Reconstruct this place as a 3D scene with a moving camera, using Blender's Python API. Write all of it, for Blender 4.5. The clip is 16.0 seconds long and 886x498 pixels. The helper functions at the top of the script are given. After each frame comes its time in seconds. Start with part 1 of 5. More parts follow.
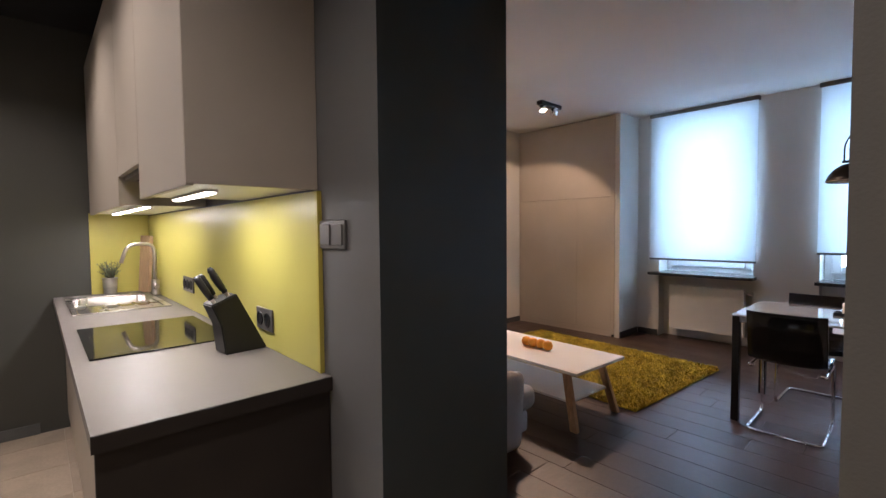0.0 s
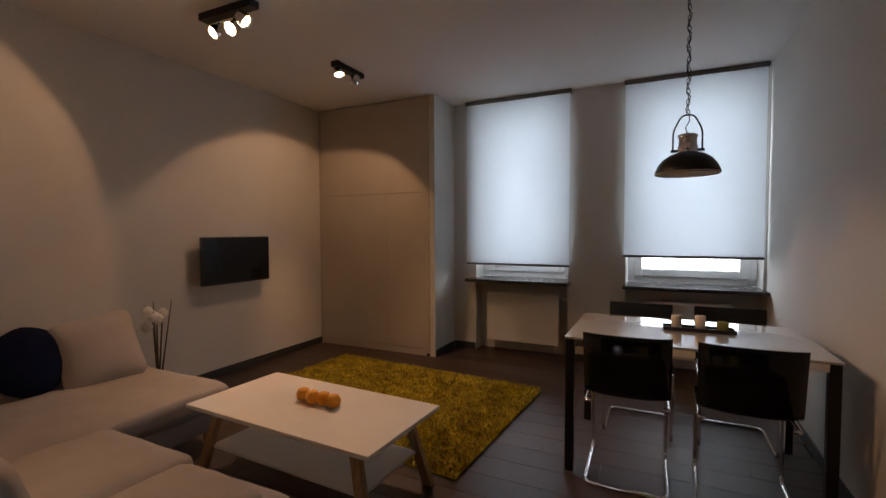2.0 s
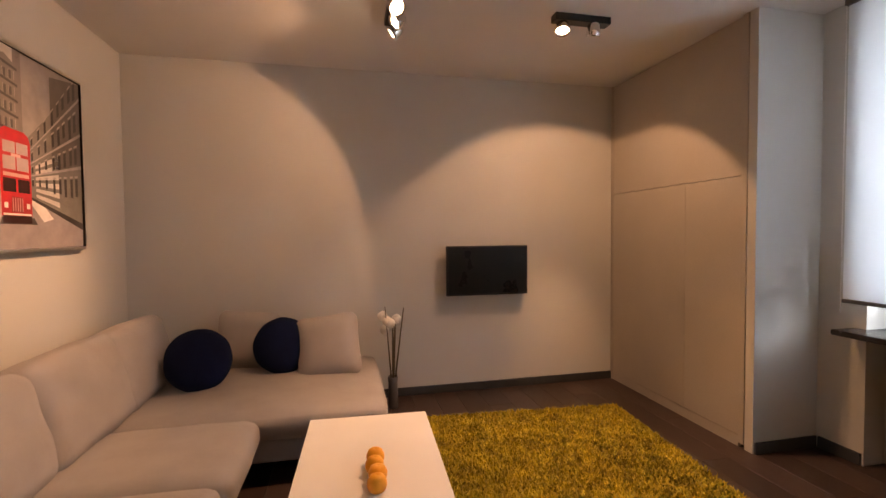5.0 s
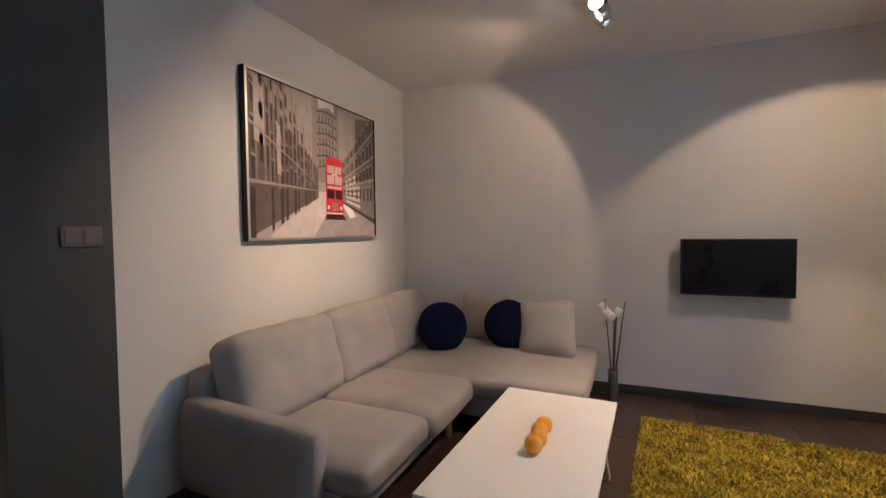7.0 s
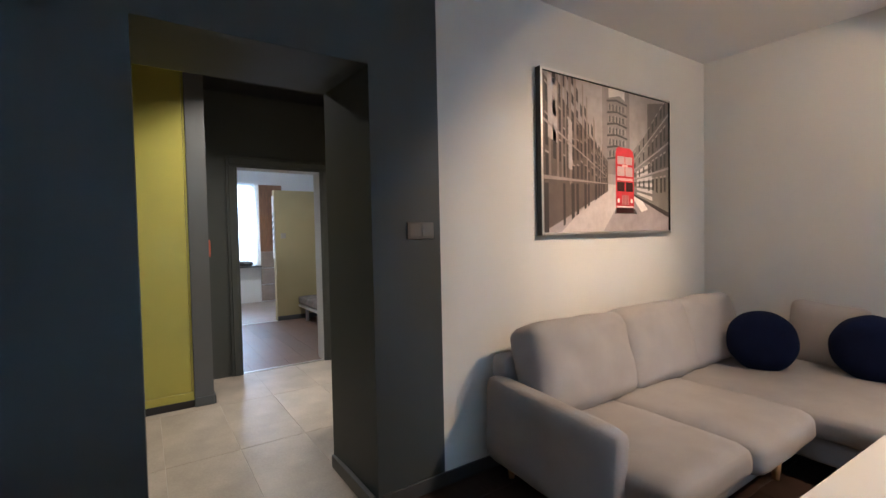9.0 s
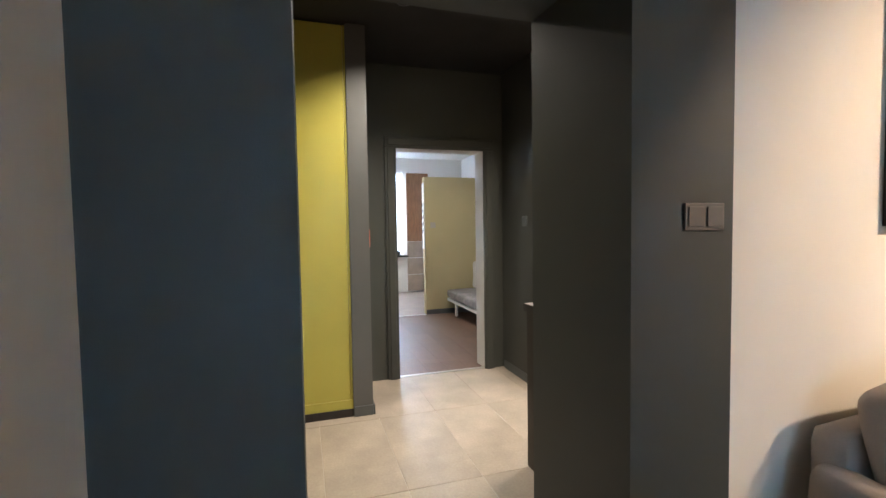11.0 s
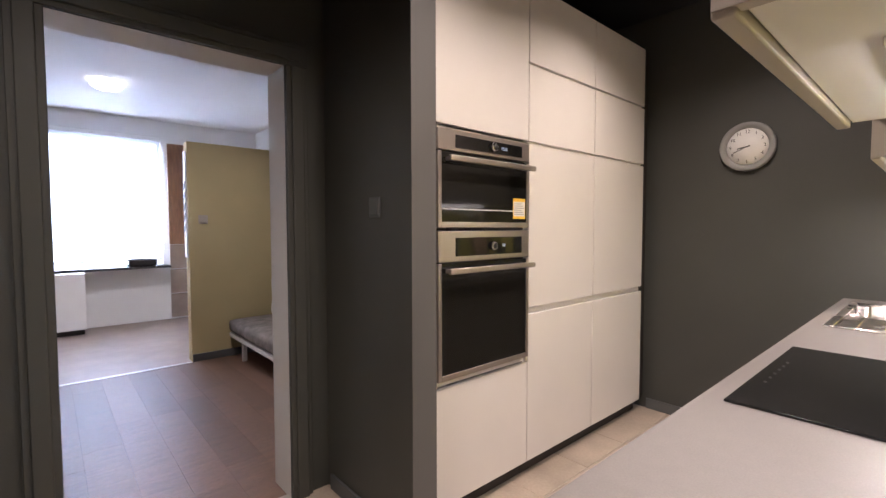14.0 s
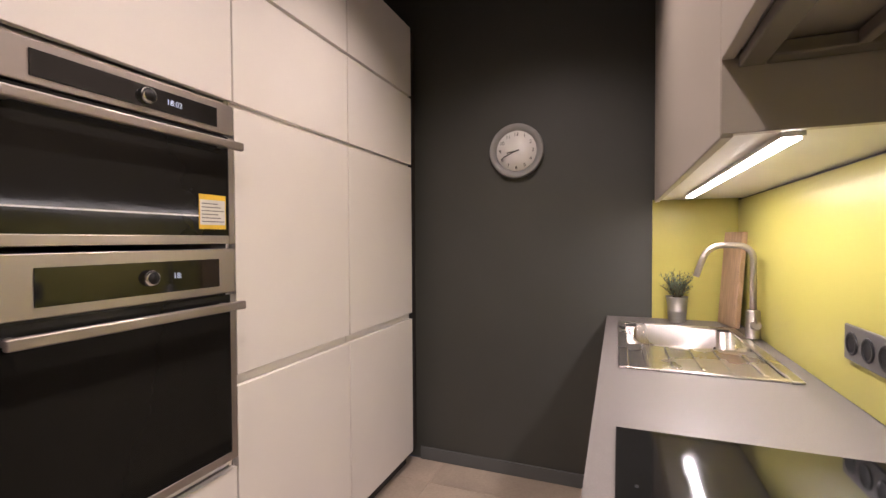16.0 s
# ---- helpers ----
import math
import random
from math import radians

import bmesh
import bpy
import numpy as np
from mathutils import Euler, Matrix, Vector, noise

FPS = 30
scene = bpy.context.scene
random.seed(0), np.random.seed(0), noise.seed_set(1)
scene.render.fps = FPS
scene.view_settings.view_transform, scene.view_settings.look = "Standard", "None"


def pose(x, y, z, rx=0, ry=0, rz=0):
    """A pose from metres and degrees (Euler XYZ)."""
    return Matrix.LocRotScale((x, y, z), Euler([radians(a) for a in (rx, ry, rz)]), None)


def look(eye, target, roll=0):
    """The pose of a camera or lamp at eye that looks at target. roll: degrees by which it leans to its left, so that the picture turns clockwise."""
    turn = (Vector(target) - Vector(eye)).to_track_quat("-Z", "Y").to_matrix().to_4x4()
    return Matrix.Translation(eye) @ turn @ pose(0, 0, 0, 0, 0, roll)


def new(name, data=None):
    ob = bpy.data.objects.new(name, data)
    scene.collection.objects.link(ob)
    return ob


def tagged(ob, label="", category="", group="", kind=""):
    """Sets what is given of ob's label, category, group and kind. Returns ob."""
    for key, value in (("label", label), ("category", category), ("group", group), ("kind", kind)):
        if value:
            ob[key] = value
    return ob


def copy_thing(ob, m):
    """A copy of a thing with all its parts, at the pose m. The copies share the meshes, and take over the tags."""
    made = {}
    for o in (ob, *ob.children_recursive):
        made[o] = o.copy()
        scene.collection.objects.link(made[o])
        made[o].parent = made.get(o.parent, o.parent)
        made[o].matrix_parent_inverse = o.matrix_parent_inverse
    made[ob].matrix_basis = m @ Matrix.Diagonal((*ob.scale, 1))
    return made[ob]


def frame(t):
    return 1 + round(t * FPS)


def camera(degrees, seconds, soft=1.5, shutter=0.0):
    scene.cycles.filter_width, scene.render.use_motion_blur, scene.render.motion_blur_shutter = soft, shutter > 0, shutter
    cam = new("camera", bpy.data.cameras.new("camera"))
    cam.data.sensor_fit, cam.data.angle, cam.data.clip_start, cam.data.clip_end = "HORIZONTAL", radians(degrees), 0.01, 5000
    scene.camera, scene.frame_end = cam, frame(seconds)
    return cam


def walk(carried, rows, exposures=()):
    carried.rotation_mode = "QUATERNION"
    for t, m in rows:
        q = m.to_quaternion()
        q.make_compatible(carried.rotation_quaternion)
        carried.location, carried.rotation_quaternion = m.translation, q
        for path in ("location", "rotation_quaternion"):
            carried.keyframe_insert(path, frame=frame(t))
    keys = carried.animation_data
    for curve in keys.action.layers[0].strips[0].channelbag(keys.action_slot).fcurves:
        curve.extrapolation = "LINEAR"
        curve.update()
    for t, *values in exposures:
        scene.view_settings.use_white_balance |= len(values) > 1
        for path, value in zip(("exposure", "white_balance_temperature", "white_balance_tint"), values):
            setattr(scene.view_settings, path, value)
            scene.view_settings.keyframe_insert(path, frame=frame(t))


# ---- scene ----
cam = camera(89.4, 16.0)
PATH = [
    (0, (-1.176, -0.986, 1.338), (0.168, 0.493, 1.250), -0.5),
    (0.5, (-0.948, -0.842, 1.341), (0.585, 0.438, 1.247), -0.3),
    (1, (-0.685, -0.676, 1.327), (1.017, 0.371, 1.237), -0.2),
    (1.5, (-0.447, -0.542, 1.326), (1.332, 0.368, 1.242), -0.2),
    (2, (-0.109, -0.503, 1.313), (1.693, 0.361, 1.232), -0.2),
    (2.5, (0.212, -0.490, 1.311), (1.843, 0.668, 1.240), -0.3),
    (3, (0.514, -0.520, 1.345), (1.881, 0.941, 1.284), -0.5),
    (3.2, (0.622, -0.532, 1.346), (1.917, 0.993, 1.284), -0.5),
    (5.3, (1.728, -0.690, 1.373), (1.900, 1.302, 1.300), -0.5),
    (5.5, (1.814, -0.703, 1.370), (1.799, 1.295, 1.295), -0.5),
    (6, (1.938, -0.764, 1.362), (1.607, 1.207, 1.288), -0.4),
    (6.5, (2.026, -0.822, 1.347), (1.460, 1.094, 1.263), -0.6),
    (7, (2.060, -0.862, 1.340), (1.287, 0.982, 1.262), -0.6),
    (7.5, (2.066, -0.895, 1.318), (1.004, 0.798, 1.252), -0.9),
    (8, (2.051, -0.918, 1.315), (0.730, 0.582, 1.251), -1.2),
    (8.5, (2.020, -0.908, 1.310), (0.506, 0.397, 1.252), -1.2),
    (9, (1.928, -0.907, 1.307), (0.267, 0.207, 1.248), -1.2),
    (9.5, (1.763, -0.912, 1.311), (0.001, 0.033, 1.251), -1.3),
    (10, (1.563, -0.932, 1.310), (-0.268, -0.131, 1.251), -1.2),
    (10.2, (1.487, -0.935, 1.310), (-0.371, -0.197, 1.249), -1.3),
    (12.3, (0.152, -0.680, 1.316), (-1.788, -0.15, 1.208), -0.9),
    (12.5, (0.014, -0.616, 1.316), (-1.927, -0.093, 1.212), -1.1),
    (13, (-0.275, -0.488, 1.318), (-2.168, 0.147, 1.212), -1.0),
    (13.5, (-0.566, -0.373, 1.307), (-2.324, 0.576, 1.204), -0.8),
    (14, (-0.748, -0.151, 1.275), (-2.243, 1.173, 1.181), -0.1),
    (14.5, (-0.852, 0.133, 1.259), (-2.008, 1.764, 1.192), -0.1),
    (15, (-0.945, 0.324, 1.272), (-1.822, 2.121, 1.212), -0.2),
    (15.5, (-1.052, 0.493, 1.268), (-1.748, 2.368, 1.225), -0.2),
    (16, (-1.055, 0.612, 1.285), (-1.782, 2.474, 1.243), -0.3),
]
# seconds, stops, kelvin, tint
EXPOSE = [
    (0, 1.05, 5350, 19), (0.5, 0.75, 5700, 20), (1.0, 0.45, 6200, 21), (1.5, 0.0, 6900, 22), (2.0, -0.12, 7300, 28), (3.0, 0.1, 8400, 39), (5.3, 0.92, 7400, 30), (6.0, 0.88, 6300, 21), (7.0, 0.86, 5300, 13), (8.0, 0.9, 5200, 11),
    (9.0, 1.2, 5050, 8), (10.2, 1.6, 5080, 6), (12.3, 2.2, 6000, 15), (12.5, 2.2, 6000, 16), (13.0, 2.05, 5500, 20), (13.5, 1.55, 5400, 21), (14.0, 1.4, 5450, 23), (16, 1.2, 5450, 26),
]
walk(cam, [(t, look(eye, target, roll)) for t, eye, target, roll in PATH], EXPOSE)

# ---- light ----
world = bpy.data.worlds.new("sky")
scene.world = world
world.use_nodes = True
wn = world.node_tree
sky = wn.nodes.new("ShaderNodeTexSky")
sky.sky_type, sky.sun_disc = "NISHITA", False
sky.sun_elevation, sky.sun_rotation = radians(58), radians(225)
wn.links.new(sky.outputs[0], wn.nodes["Background"].inputs[0])
wn.nodes["Background"].inputs[1].default_value = 0.15
sun = new("sun", bpy.data.lights.new("sun", "SUN"))
sun.data.energy, sun.data.angle, sun.data.color = 1.0, radians(15), (1, 0.96, 0.9)
sun.matrix_world = look((0, 0, 20), (9, 9, 0))


def area(name, x, y, z, tx, ty, tz, sx, sy, power, colour):
    ob = new(name, bpy.data.lights.new(name, "AREA"))
    ob.data.shape, ob.data.size, ob.data.size_y = "RECTANGLE", sx, sy
    ob.data.energy, ob.data.color = power, colour
    ob.matrix_world = look((x, y, z), (tx, ty, tz))
    return ob


def spot(name, eye, target, power, degrees, colour, blend=0.5, size=0.03):
    ob = new(name, bpy.data.lights.new(name, "SPOT"))
    ob.data.energy, ob.data.color, ob.data.spot_size = power, colour, radians(degrees)
    ob.data.spot_blend, ob.data.shadow_soft_size = blend, size
    ob.matrix_world = look(eye, target)
    return ob


DAY, WARM, LED = (0.70, 0.92, 1.0), (1.0, 0.63, 0.34), (1.0, 0.84, 0.64)
# daylight in the two living room windows and the far bedroom window
area("window_light", 4.87, 0.805, 1.70, 0, 0.805, 1.70, 1.05, 1.85, 36, DAY)
area("window_light", 4.87, -0.778, 1.70, 0, -0.778, 1.70, 1.10, 1.85, 37, DAY)
area("window_light", -7.98, 0.35, 1.6, 0, 0.35, 1.4, 1.3, 1.6, 66, (0.92, 0.96, 1.0))
# light strips under the wall cupboards
area("led_light", -0.78, 0.72, 1.446, -0.78, 0.72, 0, 0.03, 0.44, 2.0, LED)
area("led_light", -0.78, 2.115, 1.446, -0.78, 2.115, 0, 0.03, 1.15, 2.9, LED)

# ---- materials ----


def rgb(r, g, b):
    return (r, g, b, 1.0)


def material(name, colour, rough=0.5, metal=0.0, vary=0.12, scale=6.0, bump=0.0, bump_scale=60.0, stretch=(1, 1, 1), fine=0.0, spec=0.5,
             coat=0.0, island=0.0, per_object=0.0):
    m = bpy.data.materials.new(name)
    m.use_nodes = True
    n, l = m.node_tree.nodes, m.node_tree.links
    b = n["Principled BSDF"]
    b.inputs["Metallic"].default_value = metal
    b.inputs["Specular IOR Level"].default_value = spec
    b.inputs["Coat Weight"].default_value = coat
    b.inputs["Coat Roughness"].default_value = 0.05
    tc = n.new("ShaderNodeTexCoord")
    mp = n.new("ShaderNodeMapping")
    mp.inputs["Scale"].default_value = stretch
    l.new(tc.outputs["Object"], mp.inputs[0])
    big = n.new("ShaderNodeTexNoise")
    big.inputs["Scale"].default_value, big.inputs["Detail"].default_value = scale, 5
    l.new(mp.outputs[0], big.inputs["Vector"])
    small = n.new("ShaderNodeTexNoise")
    small.inputs["Scale"].default_value, small.inputs["Detail"].default_value = bump_scale, 4
    l.new(mp.outputs[0], small.inputs["Vector"])
    mr = n.new("ShaderNodeMapRange")
    mr.inputs["To Min"].default_value, mr.inputs["To Max"].default_value = 1 - vary, 1 + vary
    mr.inputs["From Min"].default_value, mr.inputs["From Max"].default_value = 0.3, 0.7
    l.new(big.outputs["Fac"], mr.inputs["Value"])
    value = mr.outputs[0]
    if fine:
        m2 = n.new("ShaderNodeMapRange")
        m2.inputs["From Min"].default_value, m2.inputs["From Max"].default_value = 0.3, 0.7
        m2.inputs["To Min"].default_value, m2.inputs["To Max"].default_value = 1 - fine, 1 + fine
        l.new(small.outputs["Fac"], m2.inputs["Value"])
        mm = n.new("ShaderNodeMath")
        mm.operation = "MULTIPLY"
        l.new(value, mm.inputs[0]), l.new(m2.outputs[0], mm.inputs[1])
        value = mm.outputs[0]
    for amount, node, socket in ((island, "ShaderNodeNewGeometry", "Random Per Island"), (per_object, "ShaderNodeObjectInfo", "Random")):
        if amount:
            g = n.new(node)
            m3 = n.new("ShaderNodeMapRange")
            m3.inputs["To Min"].default_value, m3.inputs["To Max"].default_value = 1 - amount, 1 + amount
            l.new(g.outputs[socket], m3.inputs["Value"])
            mm = n.new("ShaderNodeMath")
            mm.operation = "MULTIPLY"
            l.new(value, mm.inputs[0]), l.new(m3.outputs[0], mm.inputs[1])
            value = mm.outputs[0]
    vm = n.new("ShaderNodeVectorMath")
    vm.operation = "SCALE"
    vm.inputs[0].default_value = colour[:3]
    l.new(value, vm.inputs["Scale"])
    l.new(vm.outputs[0], b.inputs["Base Color"])
    rr = n.new("ShaderNodeMapRange")
    rr.inputs["To Min"].default_value, rr.inputs["To Max"].default_value = max(0.0, rough - 0.06), min(1, rough + 0.08)
    l.new(big.outputs["Fac"], rr.inputs["Value"])
    l.new(rr.outputs[0], b.inputs["Roughness"])
    if bump:
        bp = n.new("ShaderNodeBump")
        bp.inputs["Strength"].default_value, bp.inputs["Distance"].default_value = bump, 0.004
        l.new(small.outputs["Fac"], bp.inputs["Height"])
        l.new(bp.outputs[0], b.inputs["Normal"])
    return m


def glow(name, colour, strength):
    m = material(name, colour, 0.4)
    b = m.node_tree.nodes["Principled BSDF"]
    b.inputs["Emission Color"].default_value = colour
    b.inputs["Emission Strength"].default_value = strength
    return m


def clear(name, colour, rough=0.0, weight=1.0):
    m = bpy.data.materials.new(name)
    m.use_nodes = True
    b = m.node_tree.nodes["Principled BSDF"]
    b.inputs["Base Color"].default_value = colour
    b.inputs["Transmission Weight"].default_value = weight
    b.inputs["Roughness"].default_value = rough
    b.inputs["IOR"].default_value = 1.45
    return m


LIGHT_PAINT = material("light_wall_paint", rgb(0.60, 0.585, 0.55), 0.75, vary=0.035, scale=1.6, bump=0.12, bump_scale=240)
DARK_PAINT = material("anthracite_wall_paint", rgb(0.041, 0.050, 0.053), 0.55, vary=0.10, scale=1.8, bump=0.15, bump_scale=220)
HALL_PAINT = material("dark_taupe_wall_paint", rgb(0.055, 0.057, 0.050), 0.55, vary=0.10, scale=1.8, bump=0.15, bump_scale=220)
GREY_PAINT = material("grey_wall_paint", rgb(0.115, 0.112, 0.108), 0.6, vary=0.08, scale=1.8, bump=0.15, bump_scale=220)
CEIL_PAINT = material("ceiling_paint", rgb(0.74, 0.73, 0.72), 0.85, vary=0.03, scale=1.2, bump=0.08, bump_scale=200)
BLACK_PAINT = material("black_ceiling_paint", rgb(0.012, 0.012, 0.013), 0.6, vary=0.1)
BEIGE_PAINT = material("sand_wall_paint", rgb(0.50, 0.42, 0.22), 0.7, vary=0.04, scale=2)
BASE_DARK = material("dark_skirting", rgb(0.040, 0.042, 0.045), 0.5, vary=0.12)
BASE_GREY = material("grey_skirting", rgb(0.10, 0.105, 0.105), 0.5, vary=0.1)
PLANK = material("dark_floor_wood", rgb(0.046, 0.029, 0.024), 0.36, vary=0.28, scale=7, bump=0.22, bump_scale=45, stretch=(1, 9, 1), fine=0.3, per_object=0.28)
PLANK2 = material("brown_floor_wood", rgb(0.155, 0.092, 0.062), 0.40, vary=0.2, scale=6, bump=0.15, bump_scale=40, stretch=(9, 1, 1), fine=0.22, island=0.2)
TILE = material("beige_stone_tile", rgb(0.40, 0.335, 0.265), 0.42, vary=0.2, scale=3.2, bump=0.1, bump_scale=70, fine=0.07, per_object=0.08)
GROUT = material("tile_grout", rgb(0.50, 0.45, 0.38), 0.9, vary=0.1)
GAP = material("floor_underlay", rgb(0.015, 0.012, 0.011), 0.9)
CUPBOARD = material("cream_white_lacquer", rgb(0.77, 0.735, 0.69), 0.42, vary=0.02, scale=3)
BEIGE_FRONT = material("warm_grey_laminate", rgb(0.44, 0.40, 0.35), 0.5, vary=0.05, scale=2, fine=0.04, bump=0.06, bump_scale=120)
WARM_GREY = material("greige_lacquer", rgb(0.42, 0.38, 0.33), 0.4, vary=0.03)
TAUPE = material("dark_taupe_lacquer", rgb(0.16, 0.14, 0.115), 0.45, vary=0.06)
UNDER_WHITE = material("white_board", rgb(0.72, 0.70, 0.66), 0.4, vary=0.03)
YELLOW = material("lime_yellow_lacquer", rgb(0.46, 0.40, 0.065), 0.4, vary=0.06, scale=2.2)
SPLASH = material("lime_yellow_glass", rgb(0.48, 0.44, 0.10), 0.34, spec=0.35, vary=0.05, scale=2.5)
WORKTOP = material("grey_worktop_laminate", rgb(0.160, 0.146, 0.140), 0.42, vary=0.06, scale=30, fine=0.08, bump=0.05, bump_scale=300)
DARK_PANEL = material("dark_brown_panel", rgb(0.022, 0.018, 0.016), 0.5, vary=0.15)
STEEL = material("brushed_steel", rgb(0.47, 0.43, 0.40), 0.42, 1.0, vary=0.05, scale=4, bump=0.05, bump_scale=200, stretch=(1, 0.06, 1))
SINK_STEEL = material("sink_steel", rgb(0.62, 0.58, 0.54), 0.27, 1.0, vary=0.05)
CHROME = material("chrome", rgb(0.82, 0.82, 0.83), 0.07, 1.0, vary=0.03)
BLACK_GLASS = material("black_glass", rgb(0.008, 0.008, 0.008), 0.05, vary=0.05, spec=0.6)
TV_SCREEN = material("dull_black_screen", rgb(0.006, 0.006, 0.007), 0.28, vary=0.05, spec=0.22)
OVEN_GLASS = material("dark_oven_glass", rgb(0.010, 0.010, 0.009), 0.08, vary=0.05, spec=0.3)
BLACK_PLASTIC = material("black_plastic", rgb(0.009, 0.009, 0.010), 0.4, vary=0.15)
BLACK_METAL = material("black_metal", rgb(0.014, 0.014, 0.015), 0.35, 0.3, vary=0.15)
GRAPHITE = material("graphite_plastic", rgb(0.15, 0.143, 0.14), 0.32, 0.35, vary=0.08)
WHITE_PLASTIC = material("white_plastic", rgb(0.78, 0.77, 0.75), 0.35, vary=0.03)
WHITE_METAL = material("white_radiator_enamel", rgb(0.74, 0.73, 0.70), 0.35, vary=0.03)
WHITE_TOP = material("white_table_lacquer", rgb(0.80, 0.79, 0.77), 0.35, vary=0.025, scale=4)
OAK = material("light_oak", rgb(0.42, 0.27, 0.15), 0.5, vary=0.2, scale=8, stretch=(6, 6, 1), fine=0.15, bump=0.12, bump_scale=30)
FABRIC = material("greige_sofa_fabric", rgb(0.345, 0.322, 0.315), 0.95, vary=0.07, scale=5, bump=0.5, bump_scale=500, fine=0.10)
PILLOW = material("beige_pillow_fabric", rgb(0.42, 0.385, 0.365), 0.95, vary=0.06, scale=6, bump=0.5, bump_scale=420, fine=0.1)
NAVY = material("navy_pillow_fabric", rgb(0.006, 0.010, 0.036), 0.95, spec=0.12, vary=0.15, scale=10, bump=0.5, bump_scale=380, fine=0.2)
SHAG = material("lime_shag_wool", rgb(0.40, 0.305, 0.022), 0.95, vary=0.35, scale=9, fine=0.2, bump_scale=30, island=0.4)
ORANGE = material("orange_peel", rgb(0.85, 0.37, 0.025), 0.45, vary=0.08, scale=12, bump=0.35, bump_scale=160)
GLASS = clear("window_glass", rgb(1, 1, 1))
SMOKE = clear("smoked_acrylic", rgb(0.035, 0.035, 0.04), 0.05, 0.85)
MIRROR = material("mirror", rgb(0.80, 0.82, 0.80), 0.02, 1.0, vary=0.01)
MIRROR.node_tree.nodes["Principled BSDF"].inputs["Roughness"].default_value = 0.0
ALU = material("silver_aluminium", rgb(0.70, 0.68, 0.64), 0.3, 1.0, vary=0.04)
TABLE_GLASS = material("white_glass_top", rgb(0.50, 0.50, 0.49), 0.06, vary=0.02, coat=1.0)
SILL = material("dark_sill_stone", rgb(0.030, 0.029, 0.030), 0.25, vary=0.2, scale=20)
PVC = material("white_window_pvc", rgb(0.80, 0.80, 0.80), 0.35, vary=0.02)
RED_DOOR = material("mahogany_door", rgb(0.105, 0.024, 0.016), 0.35, vary=0.3, scale=5, stretch=(8, 8, 1), fine=0.2, bump_scale=30)
LED_GLOW = glow("led_diffuser", rgb(1.0, 0.87, 0.68), 14)
BULB = glow("spot_bulb", rgb(1.0, 0.78, 0.50), 25)
DISPLAY = glow("display_digits", rgb(0.6, 0.75, 1.0), 0.05)
WAX = material("cream_wax", rgb(0.72, 0.68, 0.58), 0.5, vary=0.05)
GREEN_WAX = material("green_wax", rgb(0.24, 0.27, 0.06), 0.5, vary=0.08)
LEAF = material("herb_leaf", rgb(0.11, 0.145, 0.095), 0.6, vary=0.3, scale=40, island=0.4)
ZINC = material("zinc_pot", rgb(0.52, 0.52, 0.50), 0.35, 0.9, vary=0.08, scale=20)
STEM = material("dry_stem", rgb(0.075, 0.055, 0.025), 0.7, vary=0.25)
BLOSSOM = material("cream_blossom", rgb(0.80, 0.76, 0.68), 0.9, vary=0.15, scale=40)
BOARD = material("walnut_board", rgb(0.42, 0.28, 0.17), 0.5, vary=0.2, scale=10, stretch=(8, 8, 1))
PAPER = material("white_paper", rgb(0.72, 0.70, 0.64), 0.8, vary=0.08, scale=30)
LABEL_YELLOW = material("yellow_label", rgb(0.75, 0.50, 0.03), 0.6)
RED_ENAMEL = material("red_enamel", rgb(0.11, 0.016, 0.013), 0.3, vary=0.12)
# lighter red that paints a glossy reflection on the wall hanger
RED_HIGHLIGHT = material("red_enamel_highlight", rgb(0.50, 0.12, 0.07), 0.25, vary=0.12)
TILE_WALL = material("brown_grey_wall_tile", rgb(0.30, 0.24, 0.20), 0.4, vary=0.15, scale=5)
BROWN_WOOD = material("brown_veneer", rgb(0.24, 0.12, 0.06), 0.45, vary=0.2, scale=6, stretch=(6, 6, 1))
BLANKET = material("grey_checked_blanket", rgb(0.24, 0.215, 0.20), 0.95, vary=0.3, scale=14, bump=0.4, bump_scale=300)
STREET = material("street_plaster", rgb(0.40, 0.38, 0.34), 0.9, vary=0.12)
ASPHALT = material("asphalt", rgb(0.05, 0.05, 0.05), 0.9, vary=0.2)
GREENERY = material("shrub_leaf", rgb(0.07, 0.12, 0.04), 0.8, vary=0.3, scale=20, island=0.4)
# a roller blind lets part of the daylight through
BLIND = bpy.data.materials.new("white_blind_fabric")
BLIND.use_nodes = True
bn, bl = BLIND.node_tree.nodes, BLIND.node_tree.links
tr, df, mx = bn.new("ShaderNodeBsdfTranslucent"), bn.new("ShaderNodeBsdfDiffuse"), bn.new("ShaderNodeMixShader")
wv = bn.new("ShaderNodeTexNoise")
wv.inputs["Scale"].default_value = 300
wr = bn.new("ShaderNodeMapRange")
wr.inputs["To Min"].default_value, wr.inputs["To Max"].default_value = 0.42, 0.52
bl.new(wv.outputs["Fac"], wr.inputs["Value"]), bl.new(wr.outputs[0], mx.inputs["Fac"])
tr.inputs["Color"].default_value, df.inputs["Color"].default_value = rgb(0.86, 0.90, 0.94), rgb(0.76, 0.78, 0.80)
bl.new(df.outputs[0], mx.inputs[1]), bl.new(tr.outputs[0], mx.inputs[2])
bl.new(mx.outputs[0], bn["Material Output"].inputs["Surface"])

# ---- mesh helpers ----


